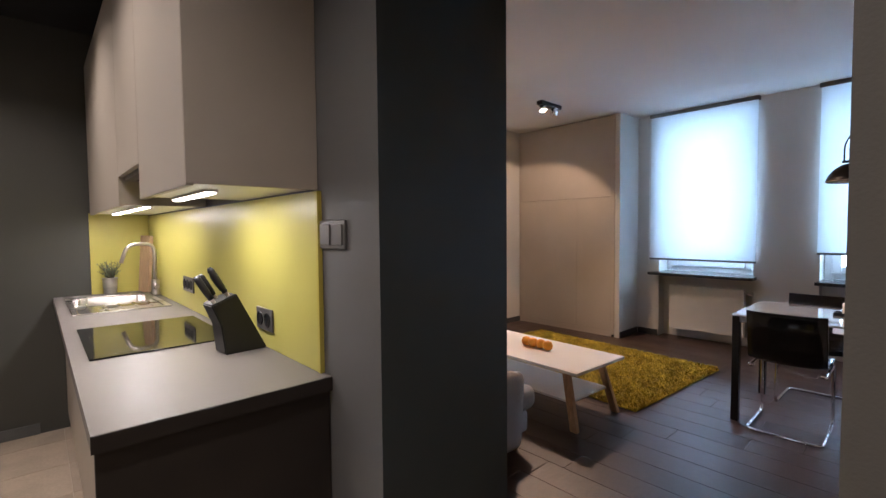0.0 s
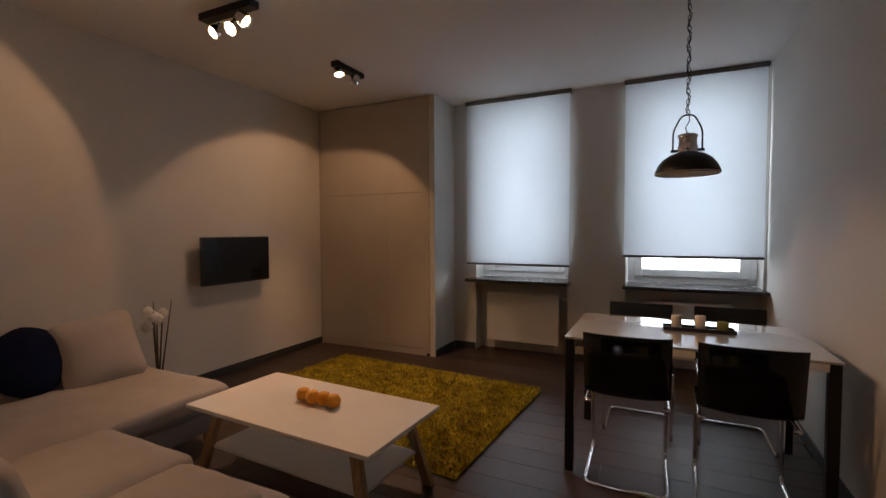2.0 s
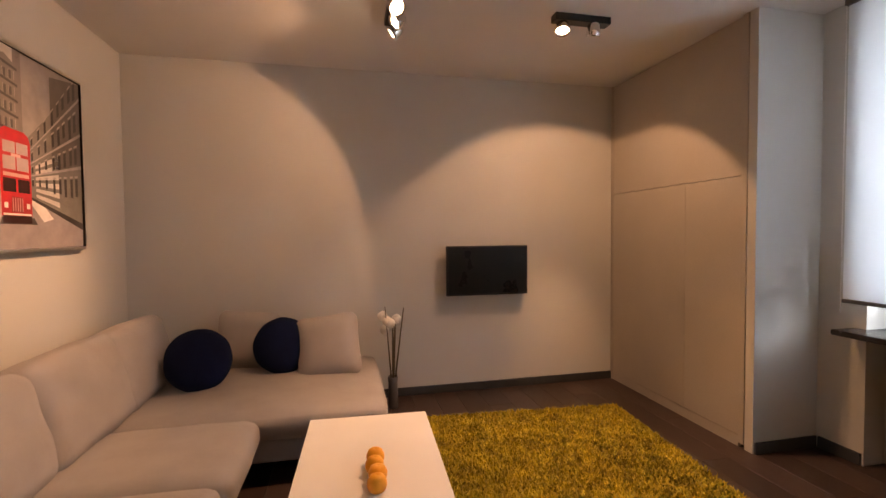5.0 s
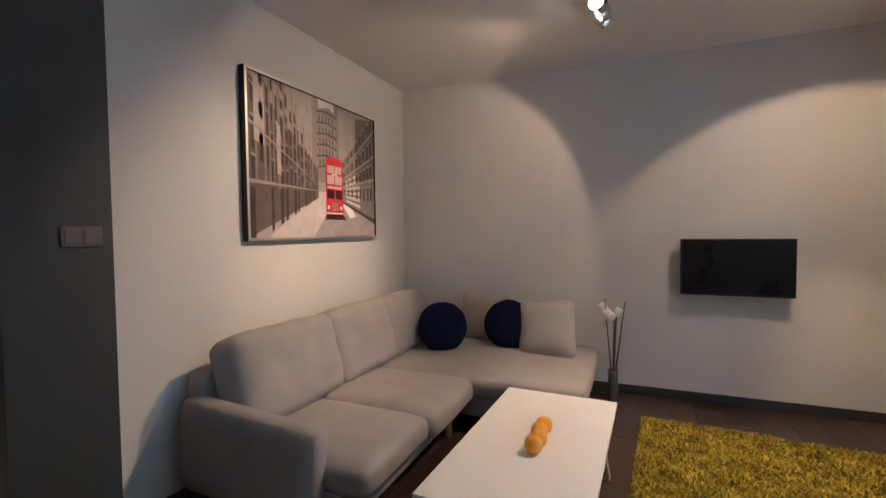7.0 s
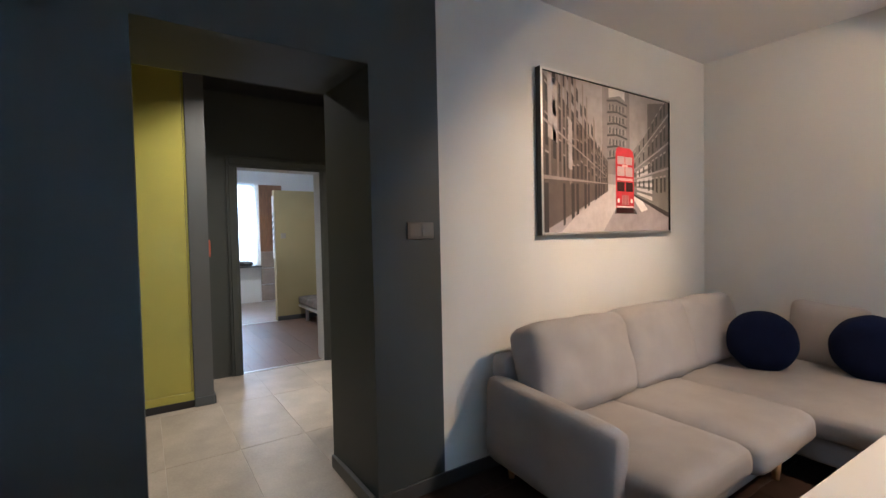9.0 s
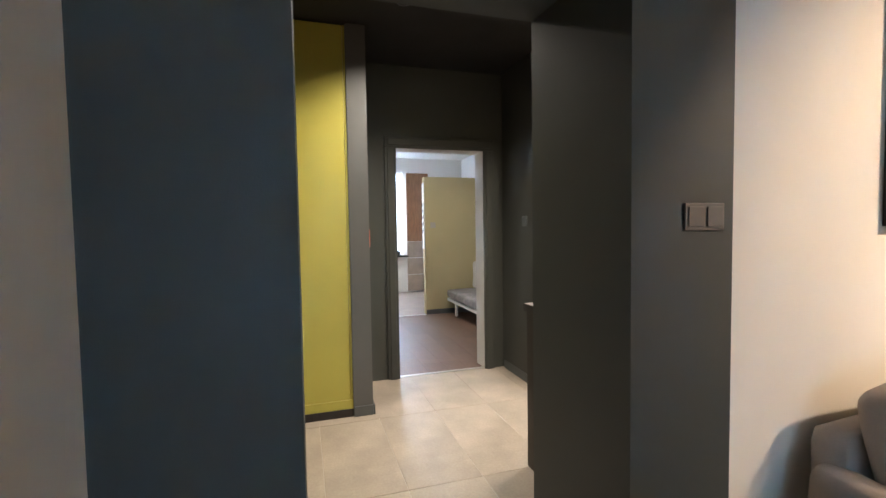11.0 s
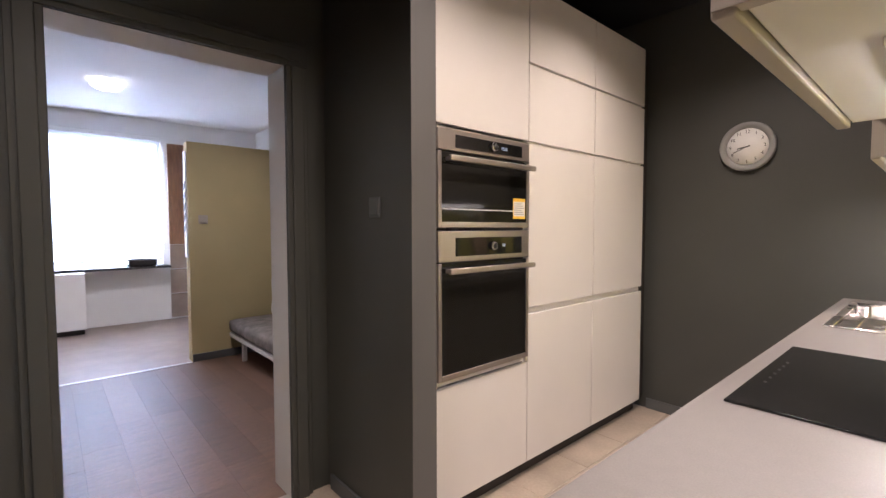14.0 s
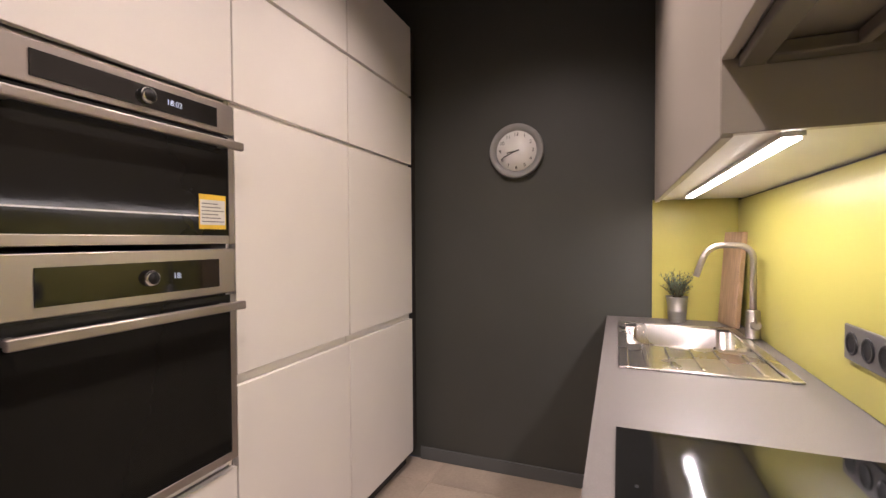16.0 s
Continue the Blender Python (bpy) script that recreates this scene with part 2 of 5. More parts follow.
def add_box(bm, x0, x1, y0, y1, z0, z1, bevel=0.0, seg=2, mat=0):
    made = bmesh.ops.create_cube(bm, size=1)["verts"]
    for v in made:
        v.co = Vector(((x0 + x1) / 2 + v.co.x * (x1 - x0), (y0 + y1) / 2 + v.co.y * (y1 - y0), (z0 + z1) / 2 + v.co.z * (z1 - z0)))
    faces = {f for v in made for f in v.link_faces}
    for f in faces:
        f.material_index = mat
    if bevel:
        edges = list({e for v in made for e in v.link_edges})
        out = bmesh.ops.bevel(bm, geom=edges, offset=bevel, segments=seg, affect="EDGES", profile=0.5)
        for f in out["faces"]:
            f.smooth = True
            f.material_index = mat


def boxm(x0, x1, y0, y1, z0, z1, bevel=0.0, seg=2):
    bm = bmesh.new()
    add_box(bm, x0, x1, y0, y1, z0, z1, bevel, seg)
    return bm


def add_tube(bm, points, r, seg=10, closed=False, caps=True):
    pts = [Vector(p) for p in points]
    rings, side = [], None
    for i, p in enumerate(pts):
        a = pts[(i - 1) % len(pts)] if closed or i else p
        b = pts[(i + 1) % len(pts)] if closed or i < len(pts) - 1 else p
        d = (b - a).normalized()
        if side is None:
            side = d.orthogonal().normalized()
        side = (side - d * side.dot(d)).normalized()
        up = d.cross(side)
        rad = r[i] if isinstance(r, (list, tuple)) else r
        rings.append([bm.verts.new(p + rad * (math.cos(k * math.tau / seg) * side + math.sin(k * math.tau / seg) * up)) for k in range(seg)])
    n = len(rings)
    for i in range(n if closed else n - 1):
        q, w = rings[i], rings[(i + 1) % n]
        for k in range(seg):
            bm.faces.new((q[k], q[(k + 1) % seg], w[(k + 1) % seg], w[k])).smooth = True
    if caps and not closed:
        bm.faces.new(rings[0][::-1]), bm.faces.new(rings[-1])
    bm.normal_update()


def rounded(points, r, steps=5):
    """A polyline with its corners rounded."""
    pts = [Vector(p) for p in points]
    out = [pts[0]]
    for a, b, c in zip(pts, pts[1:], pts[2:]):
        u, w = (a - b), (c - b)
        k = min(r, u.length * 0.45, w.length * 0.45)
        p, q = b + u.normalized() * k, b + w.normalized() * k
        for i in range(steps + 1):
            s = i / steps
            out.append(p * (1 - s) ** 2 + b * 2 * s * (1 - s) + q * s * s)
    return out + [pts[-1]]


def add_lathe(bm, profile, seg=24, at=(0, 0, 0), mat=0):
    rings = []
    for r, z in profile:
        rings.append([bm.verts.new((at[0] + r * math.cos(k * math.tau / seg), at[1] + r * math.sin(k * math.tau / seg), at[2] + z)) for k in range(seg)])
    for q, w in zip(rings, rings[1:]):
        for k in range(seg):
            f = bm.faces.new((q[k], q[(k + 1) % seg], w[(k + 1) % seg], w[k]))
            f.smooth, f.material_index = True, mat
    for ring, flip in ((rings[0], True), (rings[-1], False)):
        f = bm.faces.new(ring[::-1] if flip else ring)
        f.material_index = mat
    bmesh.ops.remove_doubles(bm, verts=bm.verts[:], dist=1e-5)


def lathem(profile, seg=24):
    bm = bmesh.new()
    add_lathe(bm, profile, seg)
    return bm


def tubem(points, r, seg=10, closed=False):
    bm = bmesh.new()
    add_tube(bm, points, r, seg, closed)
    return bm


def softm(sx, sy, sz, r, cuts=10, bulge=(0, 0, 0), wrinkle=0.0, seed=0.0):
    """A rounded, bulging cushion with its centre at the origin."""
    bm = bmesh.new()
    bmesh.ops.create_cube(bm, size=2)
    bmesh.ops.subdivide_edges(bm, edges=bm.edges[:], cuts=cuts, use_grid_fill=True)
    half = Vector((sx / 2, sy / 2, sz / 2))
    for v in bm.verts:
        u = v.co.copy()
        p = Vector((u.x * half.x, u.y * half.y, u.z * half.z))
        core = Vector([max(-(half[i] - r), min(half[i] - r, p[i])) for i in range(3)])
        d = p - core
        if d.length > 1e-6:
            p = core + d.normalized() * r
        q = [1 - c * c for c in u]
        p.x += bulge[0] * u.x * q[1] * q[2]
        p.y += bulge[1] * u.y * q[0] * q[2]
        p.z += bulge[2] * u.z * q[0] * q[1]
        if wrinkle:
            p += wrinkle * noise.noise_vector(p * 7 + Vector((seed, seed, seed)))
        v.co = p
    for f in bm.faces:
        f.smooth = True
    return bm


def moved(bm, m):
    bm.transform(m)
    return bm


def part(name, bm, mat, parent, label=""):
    mesh = bpy.data.meshes.new(name)
    bm.to_mesh(mesh)
    bm.free()
    for m in mat if isinstance(mat, (list, tuple)) else (mat,):
        mesh.materials.append(m)
    ob = new(name, mesh)
    if parent is not None:
        ob.parent = parent
    return tagged(ob, label)


def thing(name, label, category, m=None, group="", kind=""):
    ob = new(name)
    ob.empty_display_size = 0.05
    if m is not None:
        ob.matrix_world = m
    return tagged(ob, label, category, group, kind)


def structure(name, bm, mat, label, category):
    return tagged(part(name, bm, mat, None), label, category, kind="structure")


def lone(name, bm, mat, label, category, m=None, group="", kind=""):
    ob = part(name, bm, mat, None)
    if m is not None:
        ob.matrix_world = m
    return tagged(ob, label, category, group, kind)

# ---- the plan ----
CEIL, NORTH, SOUTH = 2.705, 3.07, -1.345
WALL = -0.532          # hall side of the thick wall; its living room side is x = 0
GAP_S, GAP_N, GAP_TOP = -0.922, -0.018, 2.11
BAND = 0.37            # end of the dark paint
K_NORTH, H_SOUTH, DOOR_X, FRONT_X, POST_X = 3.0, -2.15, -2.755, -2.14, -2.07

# ---- the setting ----


def painted(name, boxes, mats, choose, label, category="wall"):
    bm = bmesh.new()
    for b in boxes:
        add_box(bm, *b)
    for v in bm.verts:
        # the opening narrows a little towards the hall
        if abs(v.co.y - GAP_N) < 1e-4:
            v.co.y += 0.006 if v.co.x > -0.3 else -0.020
    for f in bm.faces:
        f.material_index = choose(f.normal, f.calc_center_median())
    return structure(name, bm, mats, label, category)


painted("wall_west", [(WALL, 0, GAP_N, BAND, 0, CEIL), (WALL, 0, BAND, NORTH, 0, CEIL), (WALL, 0, GAP_S, GAP_N, GAP_TOP, CEIL), (WALL, 0, H_SOUTH, GAP_S, 0, CEIL)],
        (DARK_PAINT, LIGHT_PAINT, GREY_PAINT), lambda n, c: (1 if c.y > BAND else 0) if n.x > 0.5 else (2 if n.x < -0.5 else 0),
        "thick wall painted anthracite round the wide opening, pale grey behind the sofa")
structure("wall_north", boxm(0, 5.1, NORTH, NORTH + 0.2, 0, CEIL), LIGHT_PAINT, "pale grey painted wall behind the television", "wall")
structure("wall_south", boxm(0, 5.1, SOUTH - 0.2, SOUTH, 0, CEIL), LIGHT_PAINT, "pale grey painted wall beside the dining table", "wall")
OUT0, OUT1 = 4.50, 5.0
win_a, win_b = (0.31, 1.30), (-1.320, -0.23)
bm = bmesh.new()
for y0, y1 in ((1.30, NORTH), (-0.23, 0.31), (SOUTH, -1.320)):
    add_box(bm, OUT0, OUT1, y0, y1, 0, CEIL)
for y0, y1 in (win_a, win_b):
    add_box(bm, OUT0, OUT1, y0, y1, 2.62, CEIL)
    add_box(bm, 4.66, OUT1, y0, y1, 0, 0.765)
structure("wall_east", bm, LIGHT_PAINT, "pale grey outer wall with two tall windows", "wall")
structure("ceiling", boxm(0, 5.1, SOUTH - 0.1, NORTH + 0.1, CEIL, CEIL + 0.1), CEIL_PAINT, "white painted living room ceiling", "ceiling")
structure("hall_ceiling", boxm(-2.95, 0, H_SOUTH - 0.2, K_NORTH + 0.2, CEIL, CEIL + 0.1), BLACK_PAINT, "black painted ceiling of hall and kitchen", "ceiling")
structure("wall_kitchen_north", boxm(-2.9, WALL, K_NORTH, K_NORTH + 0.12, 0, CEIL), HALL_PAINT, "dark grey kitchen wall with the clock", "wall")
structure("wall_hall_south", boxm(-2.9, WALL, H_SOUTH - 0.15, H_SOUTH, 0, CEIL), GREY_PAINT, "grey hall wall with the entrance door", "wall")
structure("wall_pilaster", boxm(-0.80, WALL, H_SOUTH, -1.94, 0, CEIL), GREY_PAINT, "grey corner pilaster beside the entrance door", "pilaster")
D0, D1, DTOP = -0.135, 0.672, 2.005
bm = bmesh.new()
for b in ((-2.95, DOOR_X, -0.64, D0, 0, CEIL), (-2.95, DOOR_X, D1, 1.02, 0, CEIL), (-2.95, DOOR_X, D0, D1, DTOP, CEIL), (-2.95, DOOR_X, 1.02, K_NORTH + 0.12, 0, CEIL), (-2.95, DOOR_X, H_SOUTH - 0.15, -0.64, 0, CEIL)):
    add_box(bm, *b)
for f in bm.faces:
    f.material_index = 0 if f.normal.x > 0.5 else 1
structure("wall_hall_west", bm, (HALL_PAINT, LIGHT_PAINT), "dark wall with the doorway to the bedroom", "wall")
# sides facing the door niche take the darker paint to stand for shade
painted("wall_post", [(DOOR_X, POST_X, -0.605, -0.47, 0, CEIL)], (GREY_PAINT, HALL_PAINT), lambda n, c: 1 if n.y > 0.5 else 0, "grey wall end between wardrobe and bedroom door, niche side darkened as shade", "wall")
painted("wall_stub", [(DOOR_X, POST_X, 0.865, 0.985, 0, CEIL)], (GREY_PAINT, HALL_PAINT), lambda n, c: 1 if n.y < -0.5 else 0, "grey wall end beside the oven cupboard, niche side darkened as shade", "wall")
# door frame of the bedroom
frame_1 = thing("door_1", "dark grey moulded frame of the open bedroom doorway", "door frame", kind="structure")
for y0, y1 in ((D0 - 0.10, D0), (D1, D1 + 0.10)):
    bm = boxm(DOOR_X + 0.002, DOOR_X + 0.022, y0, y1, 0, DTOP, 0.004)
    ym = (y0 + y1) / 2
    add_box(bm, DOOR_X + 0.020, DOOR_X + 0.034, ym - 0.028, ym + 0.028, 0, DTOP, 0.005)
    part("jamb", bm, HALL_PAINT, frame_1)
bm = boxm(DOOR_X + 0.002, DOOR_X + 0.022, D0 - 0.10, D1 + 0.10, DTOP + 0.001, DTOP + 0.10, 0.004)
add_box(bm, DOOR_X + 0.020, DOOR_X + 0.034, D0 - 0.07, D1 + 0.07, DTOP + 0.022, DTOP + 0.078, 0.005)
part("lintel", bm, HALL_PAINT, frame_1)
structure("door_threshold", boxm(-2.80, -2.765, D0, D1, 0.001, 0.007, 0.002), ALU, "thin bright metal strip under the doorway", "threshold")

# skirting boards
def skirting(x0, x1, y0, y1, mat, h=0.072):
    structure("baseboard", boxm(x0, x1, y0, y1, 0, h, 0.003), mat, "dark skirting board along the wall", "skirting")


for b in ((0.004, 4.01, NORTH - 0.014, NORTH - 0.001), (0.004, 4.48, SOUTH + 0.001, SOUTH + 0.014), (0.001, 0.014, 0.004, NORTH - 0.02), (0.001, 0.014, SOUTH + 0.02, GAP_S - 0.004),
          (4.02, 4.486, 1.551, 1.564), (4.486, 4.499, 1.31, 1.55), (4.486, 4.499, -0.225, 0.305)):
    skirting(*b, BASE_DARK)
for b in ((-2.13, -1.2, K_NORTH - 0.014, K_NORTH - 0.001), (WALL - 0.014, WALL - 0.001, 0.004, 0.21), (WALL - 0.014, WALL - 0.001, -1.9, GAP_S - 0.004), (POST_X + 0.001, POST_X + 0.014, -0.604, -0.471),
          (DOOR_X + 0.04, POST_X + 0.014, -0.469, -0.456), (POST_X + 0.001, POST_X + 0.014, 0.865, 0.985), (DOOR_X + 0.04, POST_X + 0.014, 0.851, 0.864), (WALL, -0.004, GAP_N - 0.034, GAP_N - 0.008), (WALL, -0.004, GAP_S + 0.001, GAP_S + 0.014)):
    skirting(*b, BASE_GREY)

# windows of the living room
def window(name, y0, y1, x):
    w = thing(name, "white plastic window with clear glass, half hidden by a blind", "window", kind="structure")
    z0, z1, t = 0.80, 2.615, 0.07
    bm = bmesh.new()
    for b in ((y0, y0 + t, z0, z1), (y1 - t, y1, z0, z1), (y0 + t, y1 - t, z0, z0 + t), (y0 + t, y1 - t, z1 - t, z1)):
        add_box(bm, x, x + 0.07, *b, 0.006)
    part("window_frame", bm, PVC, w)
    bm = bmesh.new()
    s = 0.075
    a, b2, c, d = y0 + t - 0.012, y1 - t + 0.012, z0 + t - 0.012, z1 - t + 0.012
    for b in ((a, a + s, c, d), (b2 - s, b2, c, d), (a + s, b2 - s, c, c + s), (a + s, b2 - s, d - s, d)):
        add_box(bm, x - 0.022, x + 0.03, *b, 0.008)
    part("sash", bm, PVC, w)
    pane = part("pane", boxm(x, x + 0.006, a + s - 0.005, b2 - s + 0.005, c + s - 0.005, d - s + 0.005), GLASS, w)
    pane.visible_shadow = False
    return w


window("window_1", 0.315, 1.295, 4.74)
window("window_2", -1.315, -0.235, 4.74)
for y0, y1 in ((0.285, 1.37), (-1.343, -0.215)):
    structure("window_sill", boxm(4.33, 4.74, y0, y1, 0.766, 0.798, 0.006), SILL, "dark polished stone window sill", "window sill")


def blind(y0, y1, z0, hang):
    b = thing("roller_blind", "white translucent roller blind pulled down over the window", "blind", group="window blinds")
    part("fabric", boxm(4.448, 4.451, y0, y1, z0 + 0.02, 2.665), BLIND, b)
    part("head_rail", boxm(4.43, 4.495, y0 - 0.012, y1 + 0.012, 2.664, CEIL - 0.001, 0.003), GRAPHITE, b)
    part("bottom_bar", boxm(4.438, 4.461, y0 - 0.004, y1 + 0.004, z0, z0 + 0.022, 0.006), GRAPHITE, b)
    part("chain", tubem([(4.44, hang, 2.665), (4.44, hang, z0 - 0.06)], 0.003, 6), WHITE_PLASTIC, b)


blind(0.290, 1.390, 0.945, 1.397)
blind(-1.312, -0.215, 1.058, -1.324)


def radiator(name, x, y0, y1, z0, z1, face, label, valve_y, ribbed=False):
    """A ribbed panel radiator; face is +1 or -1, the x side that it shows."""
    r = thing(name, label, "radiator")
    d = 0.09
    xa, xb = (x - d, x) if face > 0 else (x, x + d)
    bm = boxm(xa + 0.008, xb - 0.008, y0, y1, z0, z1, 0.006)
    front = xb - 0.008 if face > 0 else xa + 0.008
    n = max(3, int((y1 - y0) / 0.05)) if ribbed else 0
    for i in range(n):
        yc = y0 + (i + 0.5) * (y1 - y0) / n
        add_box(bm, min(front, front + face * 0.007), max(front, front + face * 0.007), yc - 0.015, yc + 0.015, z0 + 0.03, z1 - 0.03, 0.003, 1)
    part("panel", bm, WHITE_METAL, r)
    bm = bmesh.new()
    for i in range(int((y1 - y0) / 0.03)):
        add_box(bm, xa + 0.012, xb - 0.012, y0 + 0.015 + i * 0.03, y0 + 0.03 + i * 0.03, z1 + 0.0005, z1 + 0.004)
    part("grille", bm, WHITE_METAL, r)
    s = 1 if valve_y > (y0 + y1) / 2 else -1
    yv = y1 if s > 0 else y0
    part("valve", tubem([(x - face * 0.045, yv, z1 - 0.04), (x - face * 0.045, yv + s * 0.03, z1 - 0.04), (x - face * 0.045, yv + s * 0.031, z1 - 0.04), (x - face * 0.045, yv + s * 0.085, z1 - 0.04)], [0.008, 0.008, 0.018, 0.016], 10), WHITE_PLASTIC, r)
    part("pipe", tubem(rounded([(x - face * 0.045, yv - s * 0.04, z0), (x - face * 0.045, yv - s * 0.04, z0 - 0.07), (x - face * 0.11, yv - s * 0.04, z0 - 0.07)], 0.03), 0.009), WHITE_METAL, r)
    for y in (y0 + 0.08, y1 - 0.08):
        part("wall_bracket", boxm(min(x - face * 0.16, x - face * d), max(x - face * 0.16, x - face * d), y - 0.012, y + 0.012, z0 + 0.1, z0 + 0.16), WHITE_METAL, r)
    return r


radiator("radiator", 4.50, 0.40, 1.18, 0.12, 0.645, -1, "flat white panel radiator in the niche under a window", 0.0)
radiator("radiator", 4.50, -1.11, -0.39, 0.12, 0.645, -1, "white panel radiator behind the dining table", 0.0)
radiator("radiator", -0.67, -1.68, -1.08, 0.25, 0.70, -1, "small white ribbed radiator in the dark hall", -2.0, True)

# built-in cupboard of the living room
cl = thing("wall_cupboard", "tall warm grey built-in cupboard with flush doors to the ceiling", "cupboard")
CX, C0, C1 = 4.01, 1.565, NORTH
part("side_panel", boxm(CX, 4.499, C0, C0 + 0.06, 0, CEIL - 0.002, 0.002), LIGHT_PAINT, cl, "pale painted side of the cupboard")
part("corner_strip", boxm(CX - 0.006, CX + 0.03, C0 + 0.062, C0 + 0.105, 0.03, CEIL - 0.004, 0.002), BEIGE_FRONT, cl)
part("body", boxm(CX + 0.03, 4.49, C0 + 0.065, C1 - 0.004, 0.0, CEIL - 0.004), DARK_PANEL, cl)
y0, y1, ym = C0 + 0.108, C1 - 0.03, 2.14
for a, b in ((y0, ym - 0.0006), (ym + 0.0006, y1)):
    part("door", boxm(CX, CX + 0.028, a, b, 0.075, 1.715, 0.0015), BEIGE_FRONT, cl)
part("upper_door", boxm(CX, CX + 0.028, y0, y1, 1.719, CEIL - 0.012, 0.0015), BEIGE_FRONT, cl)
part("plinth", boxm(CX + 0.004, CX + 0.028, C0 + 0.108, C1 - 0.004, 0, 0.072), BEIGE_FRONT, cl)
part("edge_strip", boxm(CX - 0.004, CX + 0.028, C1 - 0.028, C1 - 0.004, 0.0, CEIL - 0.004), BEIGE_FRONT, cl)

# ---- living room: sofa, tables, chairs ----
sofa = thing("corner_sofa", "greige fabric corner sofa with loose back cushions on wooden legs", "sofa")
part("base", moved(softm(0.93, 2.42, 0.15, 0.035, 6), Matrix.Translation((0.535, 1.85, 0.175))), FABRIC, sofa)
part("chaise_base", moved(softm(0.80, 1.15, 0.15, 0.035, 6), Matrix.Translation((1.37, 2.49, 0.175))), FABRIC, sofa)
part("seat", moved(softm(0.80, 0.64, 0.15, 0.06, 12, (0, 0, 0.018), 0.006, 1), Matrix.Translation((0.69, 0.96, 0.30))), FABRIC, sofa)
part("seat", moved(softm(0.84, 0.66, 0.16, 0.06, 12, (0.01, 0, 0.02), 0.006, 2), Matrix.Translation((0.70, 1.565, 0.305))), FABRIC, sofa)
part("chaise_seat", moved(softm(1.58, 1.18, 0.155, 0.06, 14, (0.01, 0, 0.018), 0.006, 3), Matrix.Translation((1.03, 2.475, 0.305))), FABRIC, sofa)
part("armrest", moved(softm(0.80, 0.125, 0.45, 0.05, 8, (0, 0.008, 0), 0.004, 4), pose(0.475, 0.632, 0.318, 0, 3.5, 0)), FABRIC, sofa)
part("backrest", moved(softm(0.13, 2.42, 0.56, 0.045, 8, (0, 0, 0), 0.004, 5), pose(0.10, 1.865, 0.385)), FABRIC, sofa)
for i, (y, w) in enumerate(((1.075, 0.75), (1.785, 0.68), (2.42, 0.70))):
    bm = softm(0.22, w + 0.02, 0.47, 0.06, 16, (0.035, 0.0, 0.008), 0.012, 7 + i * 3)
    for v in bm.verts:
        for s in (-0.16, 0.16):
            d = math.hypot(v.co.y - s, v.co.z - 0.06)
            if v.co.x > 0 and d < 0.14:
                v.co.x -= 0.018 * (1 - d / 0.14) ** 2
    cushion = part("back_cushion", moved(bm, pose(0.285, y, 0.595, 0, -15, 0)), FABRIC, sofa)
    # covered buttons sit in the dimples
    for s in (-0.16, 0.16):
        bm = lathem([(0.001, -0.004), (0.009, 0.0), (0.007, 0.003), (0.001, 0.004)], 10)
        bm.transform(pose(0.285, y, 0.595, 0, -15, 0) @ pose(0.115, s, 0.06, 0, 90, 0))
        part("button", bm, FABRIC, cushion)
for x, y in ((0.93, 0.70), (0.97, 1.80), (0.15, 0.70), (1.70, 1.98), (1.70, 2.98), (0.15, 3.0)):
    part("leg", moved(tubem([(0, 0, 0), (0, 0, 0.105)], [0.016, 0.026], 12), Matrix.Translation((x, y, 0))), OAK, sofa, "tapered light wooden leg")


def pillow(name, size, thick, mat, m, label, seed):
    bm = softm(size, thick, size, thick * 0.48, 14, (0, 0, 0), 0.004, seed)
    for v in bm.verts:
        u, w = v.co.x / (size / 2), v.co.z / (size / 2)
        k = max(0.12, (1 - abs(u) ** 2.6) * (1 - abs(w) ** 2.6)) ** 0.55
        v.co.y *= k
        pinch = 1 - 0.05 * (1 - u * u) * abs(w) - 0.0
        v.co.x *= 1 - 0.06 * (1 - w * w)
        v.co.z *= 1 - 0.06 * (1 - u * u)
    return lone(name, bm, mat, label, "pillow", m)


def round_pillow(m, seed):
    bm = lathem([(0.001, 0.082), (0.06, 0.084), (0.12, 0.076), (0.165, 0.056), (0.192, 0.026), (0.198, 0.012), (0.201, 0.0), (0.198, -0.012), (0.192, -0.026), (0.165, -0.056), (0.12, -0.076), (0.06, -0.084), (0.001, -0.082)], 40)
    for v in bm.verts:
        v.co += 0.006 * noise.noise_vector(v.co * 9 + Vector((seed, 0, 0)))
    return lone("round_pillow", bm, NAVY, "round navy blue velvet pillow leaning on the sofa cushions", "pillow", m, group="navy pillows")


pillow("throw_pillow", 0.46, 0.15, PILLOW, pose(0.86, 2.91, 0.575, -13, 4, -4), "square beige fabric pillow leaning against the wall", 2)
pillow("throw_pillow", 0.46, 0.16, PILLOW, pose(1.46, 2.63, 0.572, -20, -7, -6), "square beige fabric pillow at the sofa's end", 5)
round_pillow(pose(0.66, 2.45, 0.572, 74, 0, 26), 1)
round_pillow(pose(1.14, 2.70, 0.578, 72, 0, 8), 4)

